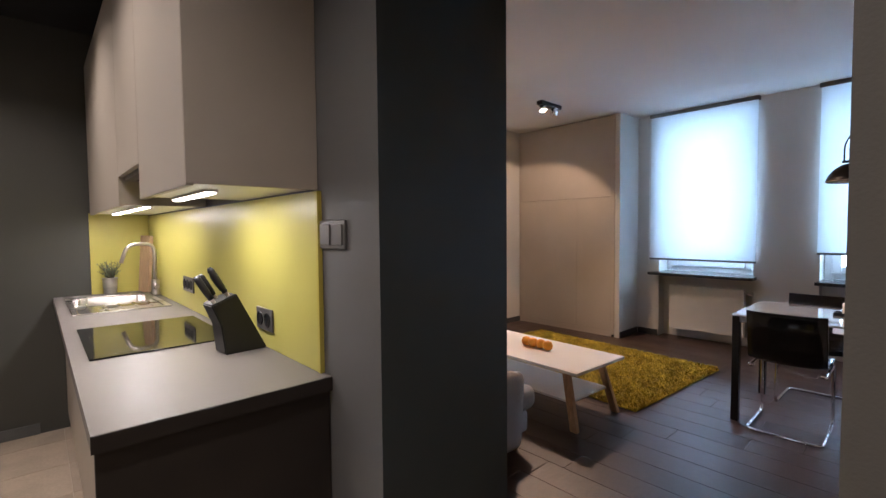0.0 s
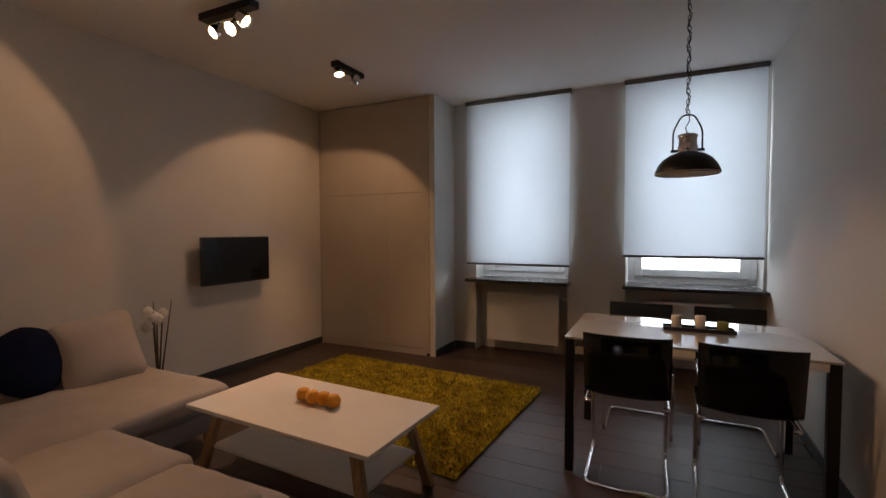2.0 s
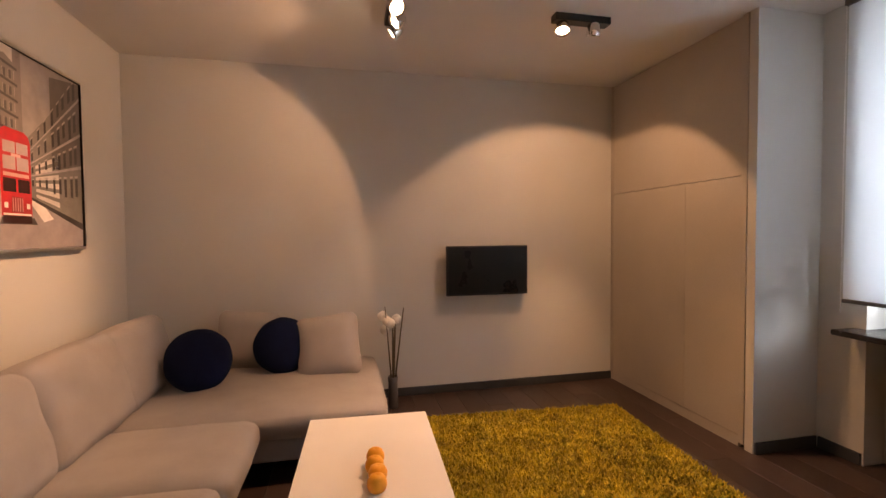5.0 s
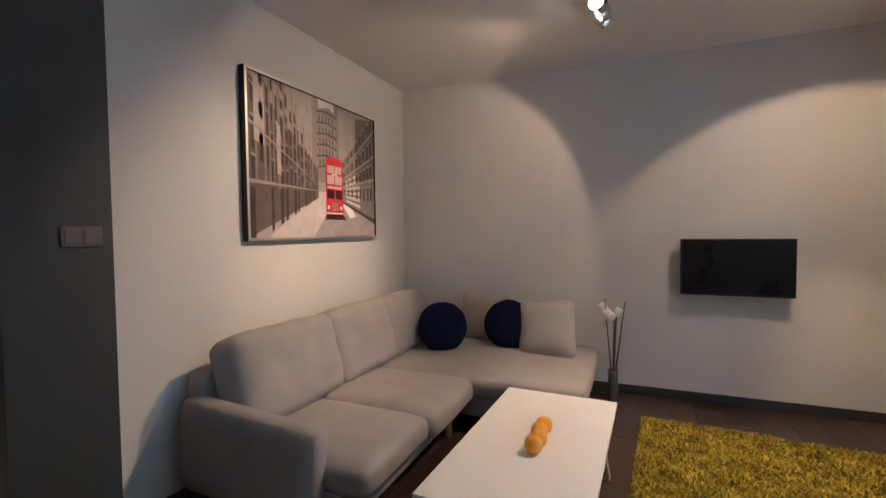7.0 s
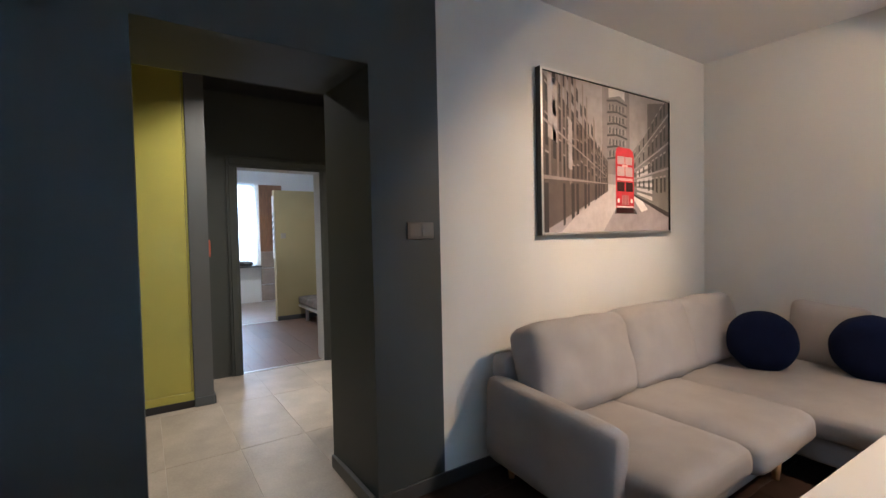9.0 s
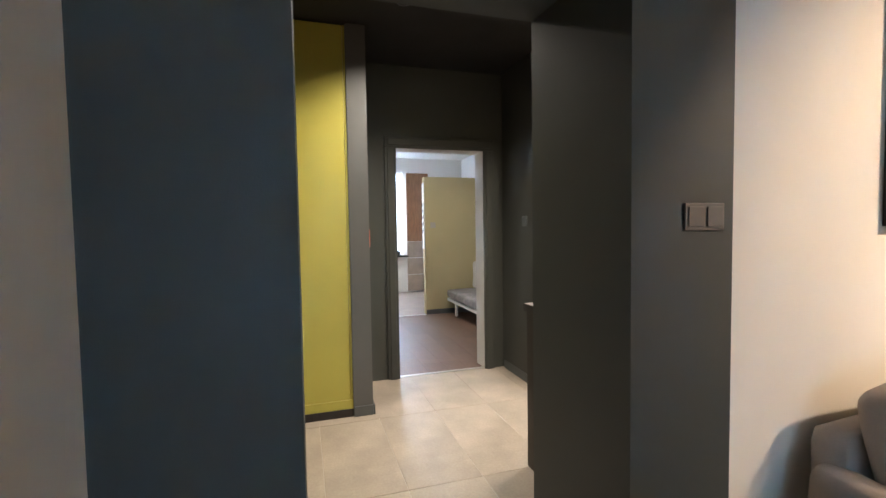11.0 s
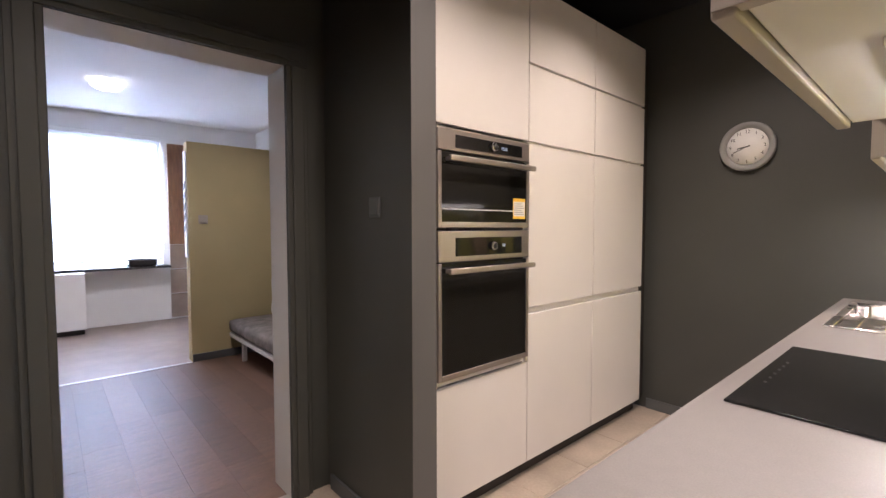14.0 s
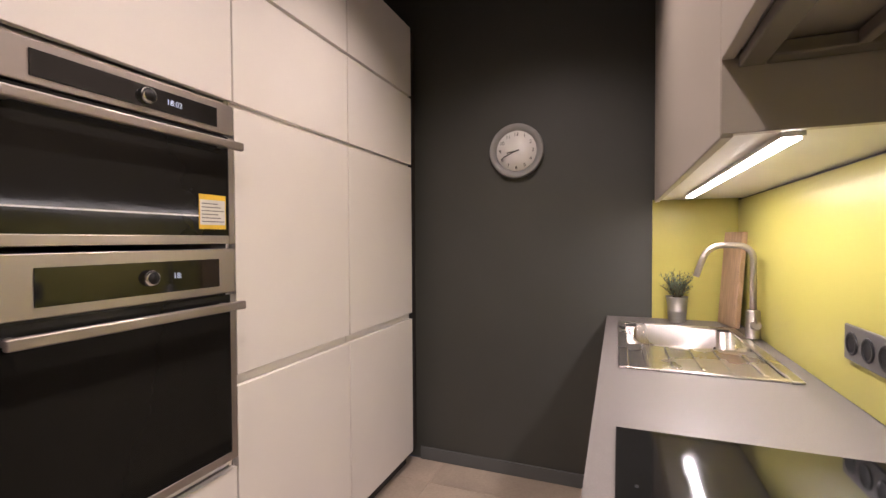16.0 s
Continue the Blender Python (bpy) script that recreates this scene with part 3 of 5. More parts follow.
# coffee table
TABLE_M = pose(1.672, 1.115, 0, 0, 0, -2.4)
ct = thing("coffee_table", "white coffee table with a lower shelf and slanted oak legs", "table", TABLE_M)
part("tabletop", boxm(-0.302, 0.302, -0.597, 0.597, 0.387, 0.408, 0.003), WHITE_TOP, ct)
part("shelf", boxm(-0.225, 0.225, -0.50, 0.50, 0.165, 0.181, 0.003), WHITE_TOP, ct)
for sx in (-1, 1):
    for sy in (-1, 1):
        a, b = Vector((sx * 0.255, sy * 0.555, 0)), Vector((sx * 0.205, sy * 0.45, 0.387))
        bm = boxm(-0.017, 0.017, -0.026, 0.026, 0, 1, 0.003)
        for v in bm.verts:
            v.co = Vector((v.co.x, v.co.y, 0)) + a.lerp(b, v.co.z)
        part("leg", bm, OAK, ct, "slanted oak leg")
for i in range(4):
    bm = bmesh.new()
    add_lathe(bm, [(0.001, 0.001), (0.018, 0.002), (0.032, 0.012), (0.0375, 0.030), (0.037, 0.044), (0.028, 0.062), (0.014, 0.0695), (0.004, 0.067), (0.001, 0.066)], 20)
    o = lone("orange", bm, ORANGE, "ripe orange lying in a row on the coffee table", "orange", pose(1.688 + 0.008 * (i % 2), 0.985 + i * 0.069, 0.408, 0, 0, i * 77), group="row of oranges")

# shag rug: a backing with thousands of tufts
rng = np.random.default_rng(3)
RUG_W, RUG_L, N = 1.50, 2.10, 52000
u, v = rng.uniform(-0.5, 0.5, N) * RUG_W, rng.uniform(-0.5, 0.5, N) * RUG_L
ang, lean, tall = rng.uniform(0, math.tau, N), rng.uniform(0.004, 0.026, N), rng.uniform(0.018, 0.038, N)
wx, wy = np.cos(ang + 1.57) * 0.0042, np.sin(ang + 1.57) * 0.0042
base = np.stack([u, v, np.full(N, 0.006)], 1)
wide = np.stack([wx, wy, np.zeros(N)], 1)
mid = base + np.stack([np.cos(ang) * lean * 0.35, np.sin(ang) * lean * 0.35, tall * 0.65], 1)
tip = base + np.stack([np.cos(ang) * lean, np.sin(ang) * lean, tall], 1)
verts = np.stack([base - wide, base + wide, mid - wide, mid + wide, tip], 1).reshape(-1, 3)
k = np.arange(N) * 5
faces = [(i, i + 1, i + 3, i + 2) for i in k.tolist()] + [(i + 2, i + 3, i + 4) for i in k.tolist()]
rug = thing("shag_rug", "lime green long-pile shag rug on the dark floor", "rug", pose(2.815, 1.435, 0, 0, 0, -4))
part("backing", boxm(-RUG_W / 2, RUG_W / 2, -RUG_L / 2, RUG_L / 2, 0.002, 0.012, 0.003), SHAG, rug)
mesh = bpy.data.meshes.new("shag_layer")
mesh.from_pydata(verts.tolist(), [], faces)
mesh.materials.append(SHAG)
pile = tagged(new("shag_layer", mesh), "lime wool pile", kind="stuff")
pile.parent = rug

# dining table
T0, T1, TY0, TY1, TZ = 2.345, 3.125, -1.235, -0.055, 0.740
dt = thing("dining_table", "dining table with a glossy white glass top on black legs", "table")
part("tabletop", boxm(T0, T1, TY0, TY1, TZ - 0.012, TZ, 0.002), TABLE_GLASS, dt, "glossy white glass top")
bm = bmesh.new()
for b in ((T0 + 0.006, T0 + 0.03, TY0 + 0.006, TY1 - 0.006), (T1 - 0.03, T1 - 0.006, TY0 + 0.006, TY1 - 0.006), (T0 + 0.03, T1 - 0.03, TY0 + 0.006, TY0 + 0.03), (T0 + 0.03, T1 - 0.03, TY1 - 0.03, TY1 - 0.006)):
    add_box(bm, *b, TZ - 0.05, TZ - 0.0125, 0.002)
part("apron", bm, CHROME, dt)
for x in (T0 + 0.004, T1 - 0.049):
    for y in (TY0 + 0.004, TY1 - 0.049):
        part("leg", boxm(x, x + 0.045, y, y + 0.045, 0, TZ - 0.0125, 0.004), BLACK_METAL, dt)


def chair(m):
    c = thing("cantilever_chair", "smoked acrylic chair on a chrome cantilever frame", "chair", m, group="chairs round the dining table")
    prof = rounded([(-0.245, 0.79), (-0.205, 0.60), (-0.175, 0.455), (-0.05, 0.435), (0.17, 0.452), (0.225, 0.425)], 0.07, 5)
    prof = [(p[0], p[1]) for p in [Vector((a[0], a[1])) for a in prof]]
    bm = bmesh.new()
    rows, t, nw = [], 0.007, 8
    for i, (x, z) in enumerate(prof):
        a, b = Vector(prof[max(0, i - 1)]), Vector(prof[min(len(prof) - 1, i + 1)])
        d = (b - a).normalized()
        nx, nz = -d.y, d.x
        row = []
        for side in (0, 1):
            for j in range(nw + 1):
                s = j / nw * 2 - 1
                curl = 0.018 * abs(s) ** 3
                row.append(bm.verts.new((x + nx * (t * side + curl), s * 0.205, z + nz * (t * side + curl))))
        rows.append(row)
    n = nw + 1
    for q, w in zip(rows, rows[1:]):
        for j in range(nw):
            bm.faces.new((q[j], q[j + 1], w[j + 1], w[j])).smooth = True
            bm.faces.new((q[n + j + 1], q[n + j], w[n + j], w[n + j + 1])).smooth = True
        bm.faces.new((q[0], w[0], w[n], q[n])), bm.faces.new((q[n - 1], q[2 * n - 1], w[2 * n - 1], w[n - 1]))
    bm.faces.new([rows[0][j] for j in range(n)] + [rows[0][n + j] for j in reversed(range(n))])
    bm.faces.new([rows[-1][n + j] for j in range(n)] + [rows[-1][j] for j in reversed(range(n))])
    bmesh.ops.recalc_face_normals(bm, faces=bm.faces[:])
    part("shell", bm, SMOKE, c, "smoked transparent acrylic shell")
    w = 0.195
    loop = rounded([(-0.16, -0.17, 0.426), (-0.16, -w, 0.42), (0.20, -w, 0.415), (0.20, -w, 0.40), (0.225, -w, 0.012), (-0.22, -w, 0.011), (-0.22, w, 0.011), (0.225, w, 0.012), (0.20, w, 0.40), (0.20, w, 0.415), (-0.16, w, 0.42), (-0.16, 0.17, 0.426)], 0.055, 6)
    part("frame", tubem(loop, 0.0105, 10), CHROME, c, "bent chrome tube frame")
    part("cross_bar", tubem([(0.10, -w, 0.412), (0.10, w, 0.412)], 0.008, 8), CHROME, c)
    return c


first = chair(pose(2.475, -0.367, 0, 0, 0, 1))
for x, y, turn in ((2.47, -0.893, -2), (3.14, -0.40, 180), (3.16, -0.94, 180)):
    copy_thing(first, pose(x, y, 0, 0, 0, turn))
tray = thing("candle_tray", "black wooden tray holding candles on the table", "tray", pose(2.80, -0.718, TZ, 0, 0, 2))
bm = boxm(-0.055, 0.055, -0.18, 0.18, 0.0, 0.008, 0.002)
for b in ((-0.055, -0.049, -0.18, 0.18), (0.049, 0.055, -0.18, 0.18), (-0.049, 0.049, -0.18, -0.174), (-0.049, 0.049, 0.174, 0.18)):
    add_box(bm, *b, 0.0, 0.02, 0.001)
part("dish", bm, BLACK_PLASTIC, tray)
for y, r, h, mat, lab in ((0.11, 0.027, 0.075, WAX, "cream pillar candle standing on the black tray"), (-0.01, 0.027, 0.078, WAX, "cream pillar candle standing on the black tray"), (-0.12, 0.03, 0.05, GREEN_WAX, "short olive green candle standing on the black tray")):
    cd = thing("candle", lab, "candle", pose(2.80, -0.718, TZ + 0.0082, 0, 0, 2) @ pose(0, y, 0))
    part("wax", lathem([(r - 0.002, 0), (r, 0.002), (r, h - 0.003), (r - 0.003, h), (0.008, h - 0.005), (0.001, h - 0.006)], 20), mat, cd)
    part("wick", tubem([(0, 0, h - 0.008), (0.001, 0, h + 0.006)], 0.0012, 6), BLACK_PLASTIC, cd)

# television on its bracket
tv = thing("television", "black flat television mounted on the wall", "television")
part("screen_body", boxm(2.41, 3.13, 2.955, 2.99, 0.845, 1.265, 0.006), BLACK_PLASTIC, tv)
part("screen", boxm(2.422, 3.118, 2.9525, 2.9545, 0.862, 1.253), TV_SCREEN, tv)
part("rear_housing", boxm(2.58, 2.96, 2.991, 3.02, 0.90, 1.15, 0.01), BLACK_PLASTIC, tv)
part("wall_bracket", boxm(2.70, 2.85, 3.021, NORTH - 0.001, 0.95, 1.10, 0.004), BLACK_METAL, tv)

# pendant lamp
PX, PY = 2.74, -0.645
pd = thing("pendant_lamp", "black industrial dome lamp hanging on a chain", "lamp")
part("ceiling_cup", moved(lathem([(0.001, 0), (0.045, 0), (0.048, 0.006), (0.048, 0.036), (0.001, 0.037)], 24), Matrix.Translation((PX, PY, CEIL - 0.0375))), BLACK_METAL, pd)
shade_z = 1.625
dome = [(0.163, 0.0), (0.166, 0.004), (0.160, 0.022), (0.146, 0.052), (0.122, 0.082), (0.090, 0.104), (0.056, 0.116), (0.05, 0.118)]
bm = lathem(dome + [(r - 0.003, z - 0.003) for r, z in reversed(dome)], 40)
bmesh.ops.delete(bm, geom=[f for f in bm.faces if len(f.verts) > 4], context="FACES_ONLY")
for f in bm.faces:
    c = f.calc_center_median()
    f.material_index = 1 if f.normal.dot(Vector((c.x, c.y, 0.3))) < 0 else 0
part("shade", moved(bm, Matrix.Translation((PX, PY, shade_z))), (BLACK_METAL, UNDER_WHITE), pd, "black dome shade, white inside")
part("socket_housing", moved(lathem([(0.05, 0.116), (0.052, 0.12), (0.052, 0.15), (0.047, 0.156), (0.047, 0.195), (0.052, 0.20), (0.052, 0.212), (0.03, 0.222), (0.001, 0.223)], 28), Matrix.Translation((PX, PY, shade_z))), CHROME, pd, "polished metal lamp neck")
bow = rounded([(PX, PY - 0.072, shade_z + 0.125), (PX, PY - 0.072, shade_z + 0.24), (PX, PY - 0.03, shade_z + 0.325), (PX, PY + 0.03, shade_z + 0.325), (PX, PY + 0.072, shade_z + 0.24), (PX, PY + 0.072, shade_z + 0.125)], 0.03)
part("bow", tubem(bow, 0.0045, 8), BLACK_METAL, pd)
for s in (-1, 1):
    part("screw", tubem([(PX, PY + s * 0.045, shade_z + 0.13), (PX, PY + s * 0.083, shade_z + 0.13)], 0.008, 8), BLACK_METAL, pd)
z, i = shade_z + 0.322, 0
bm = bmesh.new()
while z < CEIL - 0.05:
    ring = []
    for k in range(12):
        a = k * math.tau / 12
        p, q = 0.0085 * math.cos(a), 0.017 * math.sin(a)
        ring.append((PX + (p if i % 2 else 0), PY + (0 if i % 2 else p), z + 0.016 + q))
    add_tube(bm, ring, 0.0022, 5, True)
    z, i = z + 0.0285, i + 1
part("chain", bm, BLACK_METAL, pd)
wire = [(PX + 0.012 * math.cos(s * 1.9), PY + 0.012 * math.sin(s * 1.9), shade_z + 0.22 + s * (CEIL - 0.04 - shade_z - 0.22) / 24) for s in range(25)]
part("cable", tubem(wire, 0.003, 6), BLACK_PLASTIC, pd)
part("bulb", moved(lathem([(0.001, 0.03), (0.02, 0.034), (0.03, 0.055), (0.024, 0.08), (0.014, 0.10), (0.014, 0.118), (0.001, 0.119)], 20), Matrix.Translation((PX, PY, shade_z))), WHITE_PLASTIC, pd)


# ceiling spot bars: each reflector throws a wide cone with a bright core
def spot_bar(x0, x1, y0, y1, heads, label):
    bar = thing("ceiling_spot_bar", label, "lamp")
    part("bar", boxm(x0, x1, y0, y1, CEIL - 0.045, CEIL - 0.001, 0.003), BLACK_METAL, bar)
    for eye, target, power, degrees, blend, core in heads:
        head = look(eye, target)
        prof = [(0.022, 0.075), (0.036, 0.060), (0.043, 0.02), (0.046, 0.0), (0.044, -0.004), (0.040, 0.0), (0.034, 0.012)]
        bm = lathem([(0.001, 0.076)] + prof + [(0.001, 0.013)], 24)
        h = part("spot_head", moved(bm, head), CHROME, bar, "chrome spot head")
        part("bulb", moved(lathem([(0.001, 0.002), (0.030, 0.003), (0.033, 0.008), (0.001, 0.0115)], 20), head), BULB, h, "glowing bulb")
        e = Vector(eye)
        way = (Vector(target) - e).normalized()
        back = e - way * 0.055
        part("arm", tubem([back, (back.x, back.y, CEIL - 0.044)], 0.007, 8), BLACK_METAL, h)
        spot("spot_light", e + way * 0.012, target, power, degrees, WARM, blend)
        spot("spot_core", e + way * 0.012, target, core, 30, WARM, 1.0)
    return bar


spot_bar(1.845, 1.915, 1.70, 2.16, [((1.88, 1.77, 2.585), (3.07, -1.44, -0.20), 58, 46, 0.35, 10), ((1.88, 1.92, 2.575), (0.02, 1.47, 1.18), 78, 64, 0.75, 46),
                                    ((1.88, 2.08, 2.58), (0.33, 2.39, 1.36), 19, 108, 0.14, 22)], "black ceiling bar with three lit chrome spots")
spot_bar(2.85, 3.22, 1.86, 1.93, [((2.905, 1.885, 2.60), (2.45, 1.0, 0.0), 110, 100, 0.8, 30), ((3.12, 1.90, 2.60), (3.40, 2.77, 0.70), 27, 108, 0.18, 60)], "black ceiling bar with two chrome spots")
# vase with dry stems beside the sofa
vase = thing("floor_vase", "slim grey floor vase with dry stems and cream blossoms", "vase", pose(1.94, 2.83, 0))
part("vessel", lathem([(0.001, 0), (0.036, 0.001), (0.04, 0.02), (0.036, 0.2), (0.041, 0.25), (0.037, 0.251), (0.032, 0.2), (0.001, 0.03)], 24), GRAPHITE, vase)
srng = random.Random(4)
for i in range(9):
    a, r, h = srng.uniform(0, 6.28), srng.uniform(0.03, 0.11), srng.uniform(0.55, 0.86)
    tip = (r * math.cos(a), r * math.sin(a), h)
    part("stem", tubem([(0.01 * math.cos(a), 0.01 * math.sin(a), 0.03), (0.3 * tip[0], 0.3 * tip[1], 0.3), tip], [0.008, 0.0065, 0.003], 6), STEM, vase)
for x, y, z in ((-0.08, -0.03, 0.74), (-0.02, -0.05, 0.68), (-0.06, 0.02, 0.62), (0.03, -0.02, 0.71), (-0.045, -0.04, 0.70)):
    bm = bmesh.new()
    bmesh.ops.create_icosphere(bm, subdivisions=2, radius=0.038)
    for q in bm.verts:
        q.co = q.co * (1 + 0.35 * noise.noise(q.co * 60)) + Vector((x, y, z))
    for f in bm.faces:
        f.smooth = True
    part("blossom", bm, BLOSSOM, vase)

# framed print of a grey street with a red bus
PY0, PY1, PZ0, PZ1 = 1.07, 2.48, 1.295, 2.30
pic = thing("framed_picture", "large framed grey street print with a red double-deck bus", "picture")
bm = bmesh.new()
for b in ((PY0, PY0 + 0.018, PZ0, PZ1), (PY1 - 0.018, PY1, PZ0, PZ1), (PY0 + 0.018, PY1 - 0.018, PZ0, PZ0 + 0.018), (PY0 + 0.018, PY1 - 0.018, PZ1 - 0.018, PZ1)):
    add_box(bm, 0.002, 0.045, *b, 0.002)
for f in bm.faces:
    f.material_index = 1 if f.normal.x > 0.7 else 0
part("frame", bm, (BLACK_PLASTIC, ALU), pic, "thin frame, silver in front and black at the sides")
part("backing", boxm(0.003, 0.030, PY0 + 0.018, PY1 - 0.018, PZ0 + 0.018, PZ1 - 0.018), PAPER, pic)
U0, V0, UW, VH = PY0 + 0.018, PZ0 + 0.018, PY1 - PY0 - 0.036, PZ1 - PZ0 - 0.036
INK = {}


def ink(r, g, b):
    key = (round(r, 2), round(g, 2), round(b, 2))
    if key not in INK:
        INK[key] = material("print_ink", rgb(*key), 0.3, vary=0.12, scale=14)
    return INK[key]


def sheet(polys, mat, layer, name, label=""):
    """Flat shapes of the print, in shares of its width and height."""
    bm = bmesh.new()
    for poly in polys:
        if max(w for u, w in poly) - min(w for u, w in poly) < 0.004:
            continue
        vs = [bm.verts.new((0.0305 + 0.0004 * layer, U0 + u * UW, V0 + w * VH)) for u, w in poly]
        f = bm.faces.new(vs)
        f.normal_update()
        if f.normal.x < 0:
            f.normal_flip()
    ob = part(name, bm, mat, pic, label)
    if len(polys) > 1:
        ob["kind"] = "stuff"


def quad(a, b, c, d):
    return [(a, c), (b, c), (b, d), (a, d)]


def persp(u0, u1, t, b, vx=0.52, vy=0.33):
    """A facade piece between two upright lines; t and b are its heights at the picture's edge."""
    def at(u, w, edge):
        s = (u - vx) / (edge - vx)
        return vy + (w - vy) * s
    edge = 0.0 if u0 < vx else 1.0
    cut = lambda w: max(0.0, min(1.0, w))
    return [(u0, cut(at(u0, b, edge))), (u1, cut(at(u1, b, edge))), (u1, cut(at(u1, t, edge))), (u0, cut(at(u0, t, edge)))]


sheet([quad(0, 1, 0, 1)], ink(0.34, 0.30, 0.29), 0, "print_ground")
sheet([[(0, 0), (1, 0), (1, 0.12), (0.60, 0.33), (0.46, 0.33), (0, 0.03)]], ink(0.36, 0.31, 0.31), 1, "road")
sheet([[(0.66, 0.30), (0.58, 0.33), (0.46, 0.33), (0.30, 0.19), (0.12, 0.0), (0.42, 0.0), (0.52, 0.16), (0.60, 0.28)]], ink(0.52, 0.46, 0.44), 2, "pavement_light")
sheet([[(0.72, 0.26), (0.66, 0.31), (0.60, 0.335), (0.68, 0.22), (0.74, 0.14), (0.80, 0.16)]], ink(0.78, 0.72, 0.68), 2, "road_glare")
sheet([quad(0.42, 0.64, 0.40, 1.0)], ink(0.24, 0.21, 0.20), 2, "far_house")
sheet([[(0.47, 0.93), (0.56, 0.96), (0.60, 0.93), (0.60, 1.0), (0.47, 1.0)]], ink(0.60, 0.55, 0.52), 3, "sky_patch")
sheet([[(0.455, z), (0.53, z + 0.015), (0.62, z - 0.005), (0.62, z + 0.008), (0.53, z + 0.03), (0.455, z + 0.014)] for z in (0.50, 0.58, 0.66, 0.74, 0.82, 0.90)], ink(0.08, 0.07, 0.07), 4, "cornice")
sheet([quad(0.47 + i * 0.027, 0.483 + i * 0.027, z, z + 0.042) for i in range(5) for z in (0.525, 0.605, 0.685, 0.765, 0.845)], ink(0.10, 0.09, 0.09), 4, "far_window")
sheet([quad(0.468 + i * 0.027, 0.471 + i * 0.027, z, z + 0.045) for i in range(6) for z in (0.525, 0.605, 0.685, 0.765, 0.845)], ink(0.44, 0.39, 0.37), 4, "far_pier")
sheet([persp(0.0, 0.46, 1.7, -0.10)], ink(0.115, 0.085, 0.08), 3, "left_facade")
lrng = random.Random(9)
pale, deep, mid, tiny = [], [], [], []
u = 0.0
while u < 0.44:
    wdt = (0.020 + 0.040 * lrng.random()) * (1 - u * 1.7) + 0.006
    k = lrng.random()
    if k < 0.55:
        pale.append(persp(u, min(0.455, u + wdt * lrng.uniform(0.2, 0.5)), 1.7, lrng.choice((0.36, 0.30, 0.70))))
    t = lrng.uniform(1.25, 1.5)
    while t > 0.42:
        hgt = lrng.uniform(0.10, 0.26)
        deep.append(persp(u + wdt * 0.5, min(0.455, u + wdt * 0.92), t, t - hgt))
        tiny.append(persp(u + wdt * 0.45, min(0.455, u + wdt * 0.98), t + 0.018, t + 0.004))
        t -= hgt + lrng.uniform(0.05, 0.12)
    if lrng.random() < 0.7:
        mid.append(persp(u + wdt * 0.3, min(0.455, u + wdt * 0.9), 0.31, -0.06))
    u += wdt
sheet(pale, ink(0.24, 0.19, 0.175), 4, "pilaster_light")
sheet(deep, ink(0.035, 0.026, 0.026), 5, "left_window")
sheet(tiny, ink(0.36, 0.30, 0.28), 6, "window_head")
sheet(mid, ink(0.045, 0.034, 0.034), 5, "ground_floor")
sheet([persp(0.0, 0.45, 0.36, 0.335), persp(0.0, 0.45, 0.725, 0.705), persp(0.0, 0.45, 1.02, 1.005)], ink(0.34, 0.28, 0.26), 6, "ledge")
sheet([persp(0.04, 0.10, 1.1, 0.62), persp(0.17, 0.20, 0.95, 0.45)], ink(0.46, 0.40, 0.375), 5, "lit_wall")
sheet([persp(0.62, 1.0, 1.25, 0.10)], ink(0.22, 0.195, 0.185), 3, "right_facade")
sheet([persp(0.80, 1.0, 1.4, 0.5)], ink(0.15, 0.13, 0.125), 4, "right_front")
rw, rh = [], []
for i in range(9):
    u = 0.645 + i * 0.039 + lrng.uniform(-0.006, 0.006)
    for t in (1.05, 0.84, 0.62, 0.42):
        rw.append(persp(u, min(0.995, u + 0.008 + i * 0.0014), t, t - lrng.uniform(0.09, 0.14)))
        rh.append(persp(u - 0.002, min(0.995, u + 0.010 + i * 0.0014), t + 0.02, t + 0.006))
sheet(rw, ink(0.055, 0.048, 0.046), 5, "right_window")
sheet(rh, ink(0.42, 0.37, 0.35), 5, "right_window_head")
sheet([persp(0.62, 1.0, t, t - 0.02) for t in (0.50, 0.70, 0.92)], ink(0.40, 0.355, 0.335), 6, "right_ledge")
sheet([persp(0.70, 0.84, t, t - 0.045) for t in (0.62, 0.54, 0.46, 0.38, 0.30, 0.22)], ink(0.58, 0.52, 0.49), 4, "stone_course")
sheet([persp(0.62, 1.0, 0.14, 0.10)], ink(0.05, 0.04, 0.04), 6, "kerb_line")
RED, DRED, GLASSY = ink(0.58, 0.03, 0.04), ink(0.04, 0.012, 0.014), ink(0.50, 0.38, 0.37)
B0, B1, BM = 0.520, 0.672, 0.596
sheet([[(B0 - 0.01, 0.125), (B1 + 0.03, 0.125), (B1 + 0.01, 0.16), (B0, 0.16)]], ink(0.10, 0.08, 0.08), 7, "bus_shadow")
sheet([[(B0, 0.165), (B1, 0.165), (B1, 0.545), (B1 - 0.008, 0.575), (B1 - 0.03, 0.595), (B0 + 0.025, 0.60), (B0 + 0.006, 0.585), (B0, 0.55)]], RED, 8, "bus_body")
sheet([quad(B0 + 0.014, BM - 0.003, 0.478, 0.535), quad(BM + 0.003, B1 - 0.014, 0.478, 0.535), quad(B0 + 0.012, BM - 0.003, 0.395, 0.462), quad(BM + 0.003, B1 - 0.012, 0.395, 0.462)], GLASSY, 9, "bus_upper_window")
